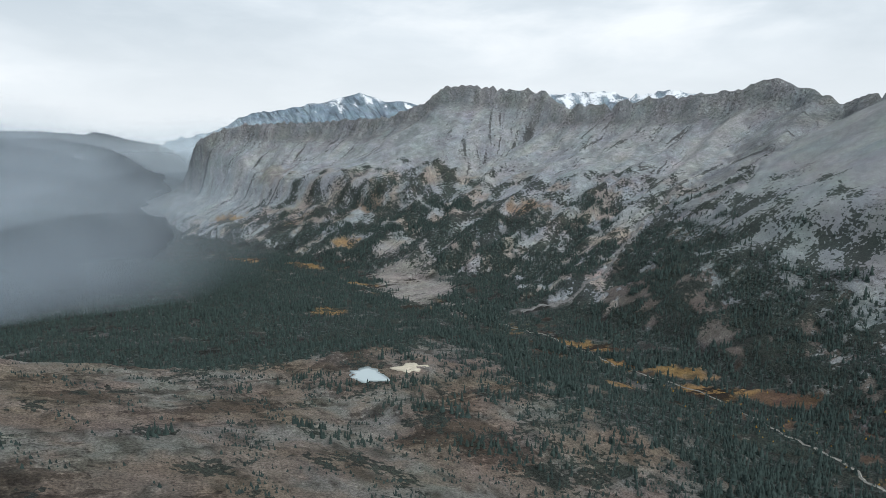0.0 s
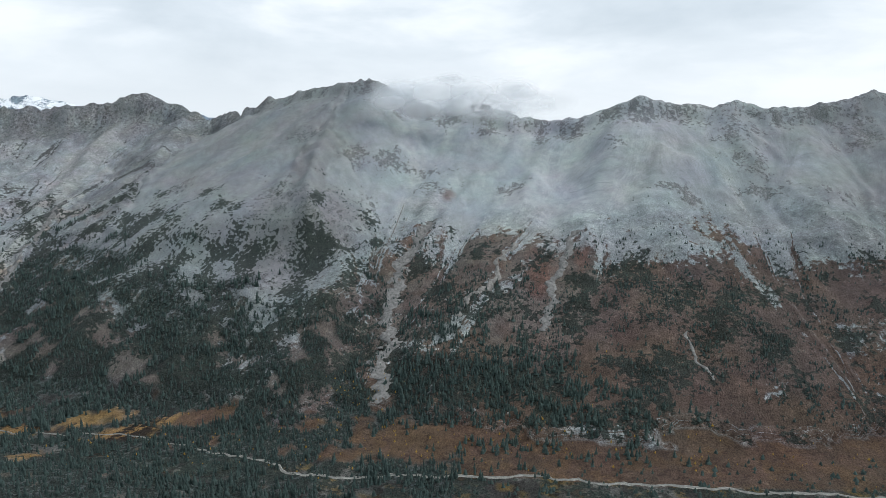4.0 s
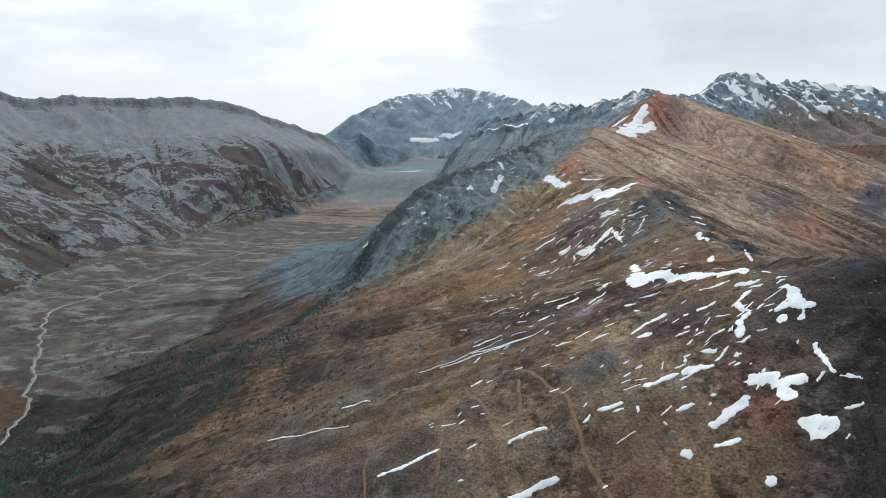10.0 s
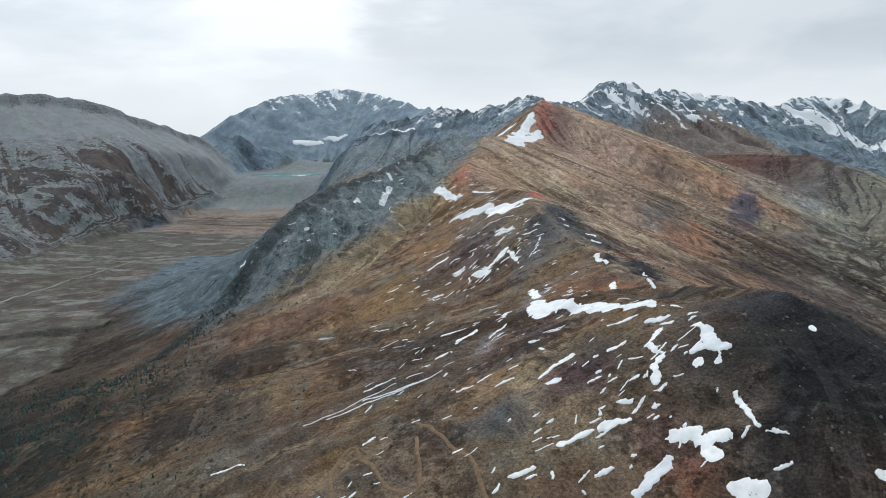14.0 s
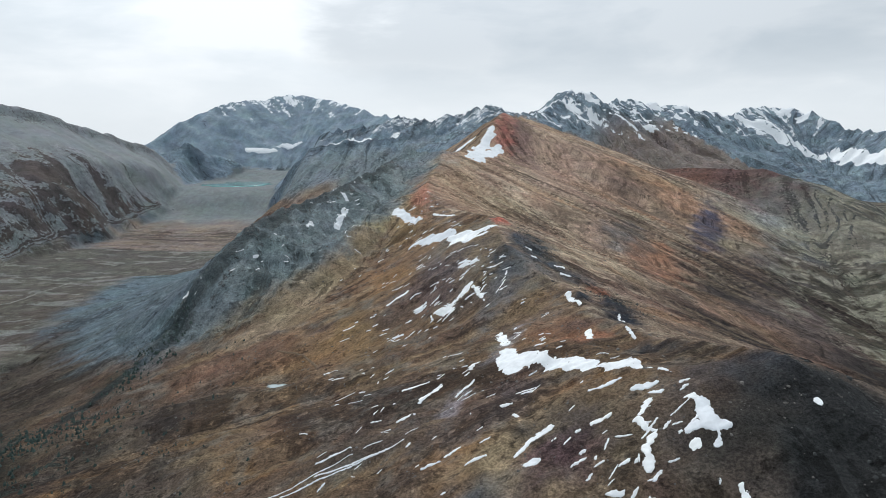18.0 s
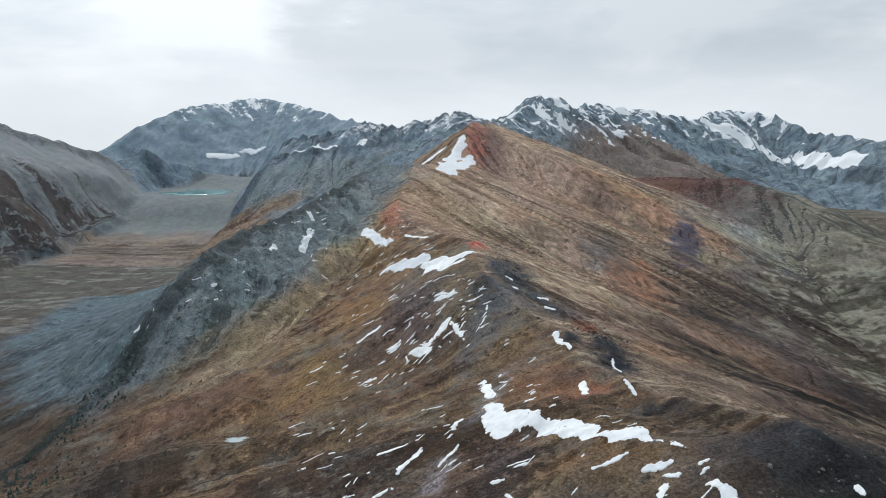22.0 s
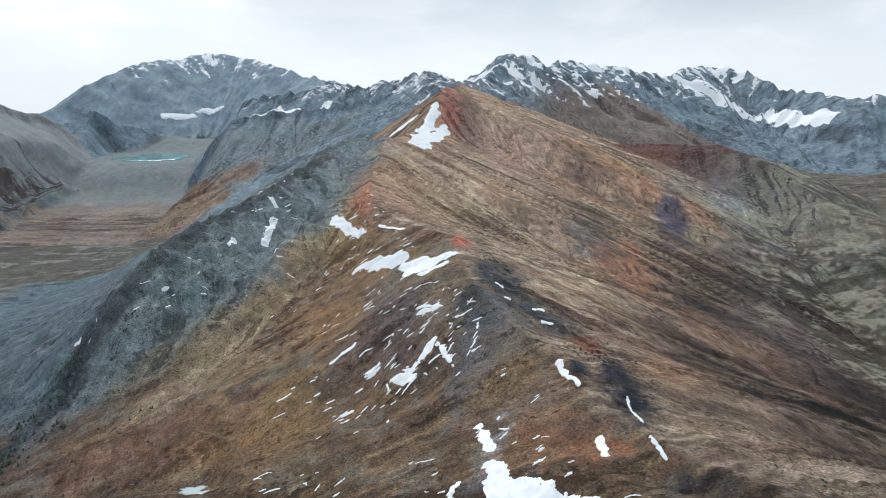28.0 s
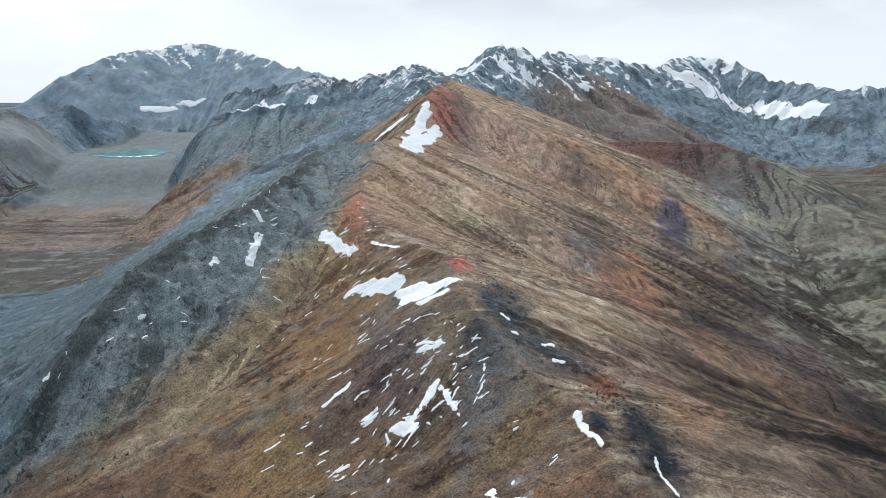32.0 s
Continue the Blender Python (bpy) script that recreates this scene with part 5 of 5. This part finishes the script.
SLOPE_SNOW = [
    [(83, 224, 84, 223, 3.7)],
    [(127, 235, 127, 233, 2.5)],
    [(30, 248, 37, 255, 2.5), (37, 255, 44, 259, 3.5)],
    [(32, 239, 36, 240, 4.3)],
    [(57, 250, 63, 250, 2.2)],
    [(13, 254, 20, 253, 1.7)],
    [(6, 266, 11, 267, 2.9)],
    [(-3, 262, 3, 264, 1.8)],
    [(4, 446, 13, 442, 6.7), (13, 447, 27, 461, 4.7), (28, 458, 33, 437, 3.0)],
    [(80, 412, 80, 401, 3.9), (80, 401, 82, 387, 2.6)],
    [(77, 346, 75, 334, 3.6)],
    [(-10, 599, 15, 573, 14.4)],
    [(20, 542, 43, 541, 14.3)],
    [(-33, 693, -25, 675, 11.6), (-25, 675, -13, 655, 7.9)]]
CREST_SNOW = [
    [(-86, 654, -83, 690, 6.4)],
    [(-88, 719, -84, 714, 5.5)],
    [(-29, 482, -16, 490, 3.2)],
    [(-10, 461, -3, 464, 2.2)],
    [(-4, 319, 5, 331, 2.2)],
    [(-13, 340, -2, 341, 2.0)],
    [(-46, 278, -11, 286, 0.9)],
    [(-47, 289, -33, 292, 1.2)],
    [(-14, 306, -7, 307, 1.8)],
    [(24, 350, 19, 340, 2.6)],
    [(12, 314, 20, 322, 1.8)],
    [(20, 491, 31, 485, 2.3)],
    [(69, 509, 71, 500, 2.9)],
    [(86, 482, 92, 485, 2.8)],
    [(93, 337, 94, 325, 1.6)],
    [(50, 905, 92, 1064, 17), (58, 900, 64, 930, 20), (70, 935, 84, 990, 15)],
    [(77, 942, 98, 1017, 15.0)],
    [(-573, 2216, -496, 2239, 22.2)]]
GULLY_SNOW = [
    [(-484, 2266, -427, 2315, 22.6)],
    [(-147, 1519, -71, 1629, 19.8)],
    [(29, 288, 33, 288, 1.7)],
    [(33, 279, 34, 275, 1.6)],
    [(38, 293, 42, 293, 1.7)],
    [(63, 225, 60, 224, 1.8)],
    [(-111, 642, -108, 654, 3.7)],
    [(-200, 573, -195, 568, 2.9)],
    [(-147, 591, -144, 593, 2.9)],
    [(68, 195, 75, 195, 5.3), (75, 192, 82, 189, 6.4), (75, 188, 76, 183, 5.2)],
    [(79, 173, 84, 172, 7.8)],
    [(53, 178, 64, 188, 4.6)],
    [(33, 203, 43, 205, 3.2)],
    [(46, 205, 56, 206, 3.2)],
    [(54, 215, 58, 214, 2.0)],
    [(90, 206, 91, 190, 2.0)],
    [(95, 187, 98, 185, 1.4)]]
FAR_SNOW = [
    [(-17, 186, -4, 191, 2.2)],
    [(15, 194, 23, 195, 1.9)],
    [(52, 169, 59, 171, 2.2)],
    [(42, 187, 47, 188, 1.9)],
    [(117, 170, 119, 170, 2.9)],
    [(-135, 228, -95, 228, 0.9)],
    [(-104, 246, -91, 248, 1.3)],
    [(-71, 268, -32, 287, 0.8)],
    [(-61, 270, -17, 285, 0.8)],
    [(-5, 316, 5, 333, 1.8)],
    [(-23, 157, 1, 168, 3.0)],
    [(-65, 179, -44, 188, 2.2)],
    [(42, 169, 44, 168, 3.5)],
    [(65, 156, 67, 157, 3.4)],
    [(4, 656, 21, 633, 3.5)],
    [(-10, 459, -3, 461, 2.7)],
    [(20, 486, 33, 482, 3.5)],
    [(-23, 437, -17, 438, 2.3)]]
LOWER_SNOW = [
    [(102, 382, 96, 351, 1.6)],
    [(70, 488, 72, 487, 3.6)],
    [(87, 467, 93, 469, 3.2)],
    [(26, 1070, 67, 1069, 9.0)],
    [(-27, 685, -11, 652, 8.8)],
    [(-9, 598, 12, 583, 10.6), (-3, 584, 8, 576, 6.6)],
    [(18, 553, 46, 539, 10.5), (26, 531, 42, 531, 6.8)],
    [(-211, 1760, -72, 1499, 13.4)],
    [(-235, 1532, -165, 1528, 15), (-170, 1528, -80, 1524, 24)],
    [(-86, 653, -82, 690, 5.0)]]
SNOW_GROUPS = [KNOLL_SNOW, SLOPE_SNOW, CREST_SNOW, GULLY_SNOW, FAR_SNOW, LOWER_SNOW]


def lay_snow(lobes, seed):
    shape = snow_patch(lobes, seed, 0.2 if lobes[0][4] < 20 else 2.0)
    if shape:
        me = built("snow_patch", *shape, SNOW)
        big = len(lobes) > 2
        tagged(new("snow_patch", me), "broad ragged snow field lying in a hollow of the ridge" if big else "small ragged patch of old white snow on stony ground",
               "snow", "snow patches on the ridge")


count = 0
for rows in SNOW_GROUPS:
    for lobes in rows:
        count += 1
        lay_snow(lobes, count)
# ice fields in the bowls of the snowy peaks
for lobes in ([(1120, 2400, 1216, 2400, 110), (1200, 2395, 1290, 2380, 90)], [(1382, 2350, 1400, 2240, 110), (1400, 2240, 1468, 2170, 90)],
              [(100, 1180, 125, 1140, 16), (85, 1150, 110, 1130, 12)]):
    count += 1
    lay_snow(lobes, count)
# thin drifts left in the furrows, lying along the slope's furrows
rng = np.random.RandomState(5)
made, small_v, small_f, small_n = 0, [], [], 0
while made < 460:
    zone = rng.rand()
    if zone < 0.6:
        x, y = rng.uniform(-60, 120), rng.uniform(150, 480)
    elif zone < 0.85:
        x, y = rng.uniform(-45, 60), rng.uniform(430, 720)
    else:
        x, y = rng.uniform(-200, -40), rng.uniform(560, 860)
    keep = 0.5 + fbm(np.array([x / 60]), np.array([y / 60]), 3, 88)[0]
    if zone < 0.6 and x < 30 - (y - 150) * 0.12 and rng.rand() < 0.45:
        continue
    if x > 95 - max(0, y - 250) * 0.2 or rng.rand() > keep:
        continue
    e = 2.0
    gx = ground_z(x + e, y)[0] - ground_z(x - e, y)[0]
    gy = ground_z(x, y + e)[0] - ground_z(x, y - e)[0]
    turn = rng.normal(0.5, 0.3) if rng.rand() < 0.6 else math.atan2(gy, gx) + rng.normal(0, 0.5)
    long, wide = rng.gamma(1.6, 1.5) + 0.7, rng.uniform(0.5, 1.35)
    dx, dy = math.cos(turn) * long / 2, math.sin(turn) * long / 2
    made += 1
    lobes = [(x - dx, y - dy, x + dx, y + dy, wide)]
    if made <= 190:
        lay_snow(lobes, 300 + made)
        continue
    shape = snow_patch(lobes, 300 + made, 0.15)
    if shape:
        small_v.append(shape[0])
        small_f.append(shape[1] + small_n)
        small_n += len(shape[0])
tagged(new("snow_specks", built("snow_specks", np.concatenate(small_v), np.concatenate(small_f), SNOW)), "small scattered specks of old snow in the furrows", "snow", "", "stuff")


# ---------------------------------------------------------------- conifers
def fir_crown(rnd, sides=6, tiers=4):
    """A ragged narrow crown one metre high: skirts of drooping boughs, each narrower than the one below."""
    verts, tris = [], []
    for t in range(tiers):
        low, top = 0.06 + 0.80 * t / tiers, min(1.0, 0.06 + 0.80 * (t + 1.9) / tiers)
        r = 0.235 * (1 - 0.86 * t / tiers)
        base = len(verts)
        for i in range(sides):
            a = 2 * math.pi * (i + 0.5 * (t % 2)) / sides + rnd.uniform(-0.25, 0.25)
            q = r * rnd.uniform(0.55, 1.25)
            verts.append((q * math.cos(a), q * math.sin(a), low + rnd.uniform(-0.05, 0.03)))
        verts.append((rnd.uniform(-0.012, 0.012), rnd.uniform(-0.012, 0.012), top if t < tiers - 1 else 1.0))
        tris += [(base + i, base + (i + 1) % sides, base + sides) for i in range(sides)]
    return np.array(verts), np.array(tris)


RND = random.Random(3)
CROWNS = [fir_crown(RND) for _ in range(6)]
CLUMPS = [fir_crown(RND, 6, 2) for _ in range(4)]


def planted(name, xs, ys, heights, widths, shapes, mat, label, category, seed):
    """Many plants in one mesh."""
    r = np.random.RandomState(seed)
    zs = ground_z(xs, ys)
    V, F, base = [], [], 0
    pick = r.randint(0, len(shapes), len(xs))
    for k, (v, f) in enumerate(shapes):
        sel = np.nonzero(pick == k)[0]
        if not len(sel):
            continue
        a = r.uniform(0, 2 * np.pi, len(sel))
        ca, sa = np.cos(a), np.sin(a)
        w = (widths * heights)[sel]
        x = xs[sel][:, None] + w[:, None] * (v[:, 0] * ca[:, None] - v[:, 1] * sa[:, None])
        y = ys[sel][:, None] + w[:, None] * (v[:, 0] * sa[:, None] + v[:, 1] * ca[:, None])
        z = zs[sel][:, None] - 0.25 + heights[sel][:, None] * v[:, 2]
        V.append(np.stack([x, y, z], -1).reshape(-1, 3))
        F.append((f[None] + (base + np.arange(len(sel)) * len(v))[:, None, None]).reshape(-1, 3))
        base += len(sel) * len(v)
    return tagged(new(name, built(name, np.concatenate(V), np.concatenate(F), mat, False)), label, category, "", "stuff")


def grid_lookup(field, x, y):
    i = np.clip(np.searchsorted(GRID_X, x) - 1, 0, len(GRID_X) - 1)
    j = np.clip(np.searchsorted(GRID_Y, y) - 1, 0, len(GRID_Y) - 1)
    return field[j, i]


rng = np.random.RandomState(11)
n = 80000
tx = np.concatenate([rng.uniform(-800, -60, n), rng.uniform(-60, 420, 26000), rng.uniform(-1100, 0, 12000), rng.uniform(-640, -380, 9000)])
ty = np.concatenate([rng.uniform(-1250, -60, n), rng.uniform(-1250, -500, 26000), rng.uniform(-2100, -1000, 12000), rng.uniform(-330, 140, 9000)])
dens = grid_lookup(WOODS, tx, ty)
go = rng.rand(len(tx)) < dens * 0.9
tx, ty = tx[go], ty[go]
th = rng.gamma(9, 0.62, len(tx)) * (0.75 + 0.35 * fbm(tx / 90, ty / 90, 2, 72))
planted("conifer_forest", tx, ty, np.clip(th, 2.0, 10), rng.uniform(0.8, 1.25, len(tx)), CROWNS, NEEDLES, "dense dark conifer forest filling the lower valley", "forest", 21)

# scattered firs and dwarf thickets: (x, y, spread x, spread y, how many, height)
THICKETS = [(-586, 13, 30, 30, 286, 2.8), (-548, 38, 26, 26, 264, 2.8), (-519, 71, 24, 24, 264, 3.0), (-482, 99, 22, 16, 198, 3.0), (-463, -61, 24, 22, 374, 5.2),
            (-445, -36, 20, 20, 330, 5.2), (-427, 2, 18, 16, 242, 5.2), (-553, -137, 26, 18, 264, 3.7), (-507, -114, 24, 18, 330, 4.6), (-479, -78, 22, 20, 352, 4.8),
            (-430, -80, 30, 18, 242, 5.3), (-600, 130, 40, 40, 242, 2.1), (-560, 180, 50, 40, 242, 2.0), (-395, 468, 22, 14, 88, 2.1)]
NEAR_THICKETS = [(-332, 422, 26, 16, 130, 2.3), (-288, 415, 26, 14, 150, 2.4), (-244, 412, 24, 12, 120, 2.3), (-221, 415, 18, 10, 60, 2.2), (-263, 344, 24, 14, 130, 2.2),
                 (-233, 357, 24, 12, 100, 2.2), (-314, 296, 30, 24, 520, 2.3), (-305, 230, 30, 40, 800, 2.3), (-315, 120, 28, 60, 900, 2.5), (-270, 180, 40, 40, 260, 2.2),
                 (-200, 300, 50, 26, 90, 1.6), (-198, 535, 7, 14, 70, 2.2), (-209, 502, 6, 14, 60, 2.2), (-216, 481, 6, 14, 40, 2.0), (-230, 430, 24, 10, 70, 1.9),
                 (-217, 385, 24, 10, 60, 1.8), (-310, 20, 40, 60, 350, 2.8), (-300, -80, 50, 60, 420, 3.2)]


def scatter(rows, name, shapes, seed, label, category):
    r = np.random.RandomState(seed)
    xs = np.concatenate([r.normal(a, c * 1.2, k) for a, _, c, _, k, _ in rows])
    ys = np.concatenate([r.normal(b, d * 1.2, k) for _, b, _, d, k, _ in rows])
    hs = np.concatenate([np.full(k, h) for *_, k, h in rows]) * r.uniform(0.55, 1.35, len(xs))
    keep = fbm(xs / 16, ys / 16, 3, 79) + r.uniform(-0.12, 0.12, len(xs)) > (-0.25 if shapes is CLUMPS else -0.02)
    xs, ys, hs = xs[keep], ys[keep], hs[keep]
    return planted(name, xs, ys, hs, r.uniform(0.9, 1.5, len(xs)) * (1.9 if shapes is CLUMPS else 1.0), shapes, NEEDLES, label, category, seed + 1)


scatter(THICKETS, "fir_thicket", CROWNS, 31, "scattered small firs on the brown mountain foot", "trees")
scatter(NEAR_THICKETS, "dwarf_fir_scrub", CLUMPS, 33, "low dark dwarf fir scrub on the valley side", "scrub")
# sparse scrub on the stony faces and the heath
bx = np.concatenate([rng.uniform(-720, -420, 22000), rng.uniform(-340, -120, 1500), rng.uniform(-330, 90, 16000)])
by = np.concatenate([rng.uniform(-320, 420, 22000), rng.uniform(200, 520, 1500), rng.uniform(-540, -130, 16000)])
patchy = fbm(bx / 30, by / 30, 4, 73, 0.6)
go = patchy + rng.uniform(-0.2, 0.2, len(bx)) > np.where(by < -130, 0.16 + 0.25 * step(-140, 40, bx), np.where(bx < -400, 0.22, 0.34))
go &= ~((bx < -400) & (grid_lookup(DIST, bx, by) < 205 + 60 * patchy))
for p in PONDS:
    go &= np.hypot((bx - p[0]) / (p[3] + 3), (by - p[1]) / (p[4] + 3)) > 1.6
bx, by = bx[go], by[go]
planted("heath_scrub", bx, by, np.where(bx < -400, 1.7, 1.25) * rng.uniform(0.6, 1.9, len(bx)), rng.uniform(1.2, 2.2, len(bx)), CLUMPS, NEEDLES, "small dark bushes dotted over the stony slopes", "scrub", 35)
wx = np.concatenate([rng.normal(-415, 22, 120), rng.normal(-470, 12, 60), rng.normal(-400, 14, 50), rng.normal(-385, 20, 60)])
wy = np.concatenate([rng.normal(-130, 60, 120), rng.normal(-190, 16, 60), rng.normal(60, 60, 50), rng.normal(-300, 80, 60)])
planted("yellow_willows", wx, wy, rng.uniform(0.8, 2.0, len(wx)), rng.uniform(1.4, 2.4, len(wx)), CLUMPS, WILLOW, "autumn-yellow willow bushes along the river", "scrub", 37)

# the firs on the bench round the tarn, one by one
fir_crowns = []
for v, f in CROWNS:
    fir_crowns.append(built("crown", v, f, NEEDLES, False))
a = np.linspace(0, 2 * np.pi, 6, endpoint=False)
TRUNK = built("trunk", np.concatenate([np.stack([0.022 * np.cos(a), 0.022 * np.sin(a), a * 0 - 0.06], 1), np.stack([0.010 * np.cos(a), 0.010 * np.sin(a), a * 0 + 0.7], 1)]),
              [(i, (i + 1) % 6, 6 + (i + 1) % 6, 6 + i) for i in range(6)], BARK)
prototypes = []
for me in fir_crowns:
    root = tagged(new("fir_tree"), "dark narrow mountain fir standing on the stony bench", "tree", "firs round the tarn")
    part("trunk", TRUNK, root)
    part("crown", me, root)
    prototypes.append(root)
rng = np.random.RandomState(17)
clumps = [(-128, -474, 8, 4, 26), (-139, -446, 10, 5, 34), (-87, -371, 8, 4, 20), (-101, -352, 9, 4, 24), (-171, -392, 14, 6, 44), (-165, -329, 12, 5, 34), (-198, -311, 16, 7, 40),
          (-76, -451, 4, 3, 8), (-9, -357, 5, 4, 12), (-185, -434, 14, 7, 44), (-245, -300, 18, 10, 44)]
placed = 0
for cx, cy, sx, sy, k in clumps:
    for _ in range(k):
        x, y = rng.normal(cx, sx), rng.normal(cy, sy)
        if any(math.hypot((x - p[0]) / (p[3] + 2), (y - p[1]) / (p[4] + 2)) < 1.45 for p in PONDS):
            continue
        tall = rng.uniform(2.6, 6.0)
        m = pose(x, y, ground_z(x, y)[0] - 0.1, 0, 0, rng.uniform(0, 360))
        root = prototypes[placed % 6] if placed < 6 else copy_thing(prototypes[placed % 6], m)
        root.matrix_basis = m
        root.scale = (tall * rng.uniform(0.9, 1.3), tall * rng.uniform(0.9, 1.3), tall)
        placed += 1


# ---------------------------------------------------------------- loose stone
def stones(name, xs, ys, sizes, mat, label, seed):
    r = np.random.RandomState(seed)
    corner = np.array([(-1, -1, -0.6), (1, -1, -0.6), (1, 1, -0.6), (-1, 1, -0.6), (-0.6, -0.7, 0.5), (0.8, -0.5, 0.6), (0.5, 0.7, 0.45), (-0.7, 0.6, 0.7)])
    faces = np.array([(0, 1, 5, 4), (1, 2, 6, 5), (2, 3, 7, 6), (3, 0, 4, 7), (4, 5, 6, 7)])
    v = corner[None] * r.uniform(0.5, 1.3, (len(xs), 8, 3)) * sizes[:, None, None] * 0.5
    a = r.uniform(0, 6.28, len(xs))
    x = v[..., 0] * np.cos(a)[:, None] - v[..., 1] * np.sin(a)[:, None] + xs[:, None]
    y = v[..., 0] * np.sin(a)[:, None] + v[..., 1] * np.cos(a)[:, None] + ys[:, None]
    z = v[..., 2] + ground_z(xs, ys)[:, None]
    F = (faces[None] + (np.arange(len(xs)) * 8)[:, None, None]).reshape(-1, 4)
    return tagged(new(name, built(name, np.stack([x, y, z], -1).reshape(-1, 3), F, mat, False)), label, "stones", "", "stuff")


rng = np.random.RandomState(23)
k = 9000
sx, sy = rng.uniform(-150, 160, k), rng.uniform(110, 760, k)
go = fbm(sx / 25, sy / 25, 3, 92) + rng.uniform(-0.3, 0.3, k) > 0.05
stones("loose_stones", sx[go], sy[go], rng.gamma(2, 0.22, int(go.sum())) + 0.2, STONE, "loose broken stones strewn over the ridge", 51)
crag_at = ((112, 425, 9, 18, 420), (76, 520, 8, 26, 420), (150, 215, 14, 40, 700), (-62, 815, 6, 40, 220), (-112, 702, 7, 40, 240), (-163, 608, 6, 24, 140), (-15, 905, 12, 20, 120))
sx = np.concatenate([rng.normal(a, c, m) for a, b, c, d, m in crag_at])
sy = np.concatenate([rng.normal(b, d, m) for a, b, c, d, m in crag_at])
stones("crag_blocks", sx, sy, rng.gamma(2.2, 0.26, len(sx)) + 0.25, DARK_STONE, "dark angular blocks broken from the crags", 53)


# ---------------------------------------------------------------- mist and cloud on the mountains
def mist_material(name="thin_mist", hue=(0.80, 0.90, 0.96)):
    """Thin cloud: droplets that scatter light, thicker and thinner in wisps."""
    m, nt, bsdf = material(name)
    nt.nodes.remove(bsdf)
    place = node(nt, "ShaderNodeTexCoord").outputs["Object"]
    stretch = node(nt, "ShaderNodeMapping", ("Vector", place))
    stretch.inputs["Scale"].default_value = (0.0022, 0.0022, 0.006)
    wisp = node(nt, "ShaderNodeTexNoise", ("Vector", stretch.outputs[0]), Scale=1.0, Detail=3.0, Roughness=0.5, Distortion=0.5).outputs["Fac"]
    thick = node(nt, "ShaderNodeAttribute")
    thick.attribute_name = "thickness"
    cover = math_node(nt, "MULTIPLY", span(nt, wisp, 0.30, 0.70, 0.85, 1.12), thick.outputs["Fac"])
    clear = node(nt, "ShaderNodeBsdfTransparent")
    lit = node(nt, "ShaderNodeBsdfDiffuse")
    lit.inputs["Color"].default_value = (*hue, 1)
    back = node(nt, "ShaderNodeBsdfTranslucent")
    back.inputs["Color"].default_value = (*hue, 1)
    body = nt.nodes.new("ShaderNodeMixShader")
    nt.links.new(lit.outputs[0], body.inputs[1])
    nt.links.new(back.outputs[0], body.inputs[2])
    both = nt.nodes.new("ShaderNodeMixShader")
    nt.links.new(cover, both.inputs[0])
    nt.links.new(clear.outputs[0], both.inputs[1])
    nt.links.new(body.outputs[0], both.inputs[2])
    nt.links.new(both.outputs[0], nt.nodes["Material Output"].inputs["Surface"])
    return m


MIST = mist_material()
# cloud shade over the lower valley is put into this darker fog colour
SHADED_FOG = mist_material("shaded_fog", (0.62, 0.72, 0.80))


def cap_cloud(cx, cy, cz, rx, ry, rz, puffs, seed, label, facing=0.0, mat=None, dense=0.62, tall=0.45, sizes=None):
    """A cloud resting on a crest: many thin, bulging, soft-rimmed puffs that overlap."""
    r = np.random.RandomState(seed)
    V, F, T, base = [], [], [], 0
    rings, sides = 6, 18
    for _ in range(puffs):
        x, y, z = cx + r.normal(0, rx), cy + r.normal(0, ry), cz + r.normal(0, rz)
        size = r.uniform(0.5, 1.2) * (sizes or ry)
        turn = facing + r.uniform(-0.5, 0.5)
        for k in range(rings):
            q = k / (rings - 1)
            for i in range(sides):
                a = 2 * math.pi * i / sides
                u, w = size * q * math.cos(a), tall * size * q * math.sin(a)
                out = 0.35 * size * (1 - q * q)
                V.append((x + out * math.cos(turn) - u * math.sin(turn), y + out * math.sin(turn) + u * math.cos(turn), z + w))
                T.append(dense * (1 - q * q) ** 1.5)
        for k in range(rings - 1):
            for i in range(sides):
                p, j = base + k * sides, (i + 1) % sides
                F.append((p + i, p + j, p + sides + j, p + sides + i))
        base += rings * sides
    me = built("cap_cloud", V, F, mat or MIST)
    at = me.attributes.new("thickness", "FLOAT", "POINT")
    at.data.foreach_set("value", np.array(T, np.float32))
    return tagged(new("cap_cloud", me), label, "cloud", "", "stuff")


CAP = mist_material("bright_cloud", (0.96, 0.98, 1.0))
cap_cloud(-868, -190, 14, 8, 46, 9, 16, 4, "white cloud resting on the mountain crest", 0.0, CAP, 0.5)
cap_cloud(-838, -100, -2, 8, 42, 5, 8, 5, "thin white cloud trailing along the crest", 0.0, CAP, 0.32)
cap_cloud(90, -960, -190, 150, 80, 25, 14, 6, "fog greyed by cloud shade drifting up out of the lower valley", math.pi / 2, SHADED_FOG, 0.20, 0.5, 210)
cap_cloud(110, -1500, -170, 210, 120, 25, 16, 7, "fog greyed by cloud shade filling the lower valley", math.pi / 2, SHADED_FOG, 0.30, 0.4, 330)
cap_cloud(60, -2500, -170, 480, 160, 16, 18, 8, "pale fog at the mouth of the valley", math.pi / 2, MIST, 0.36, 0.22, 560)
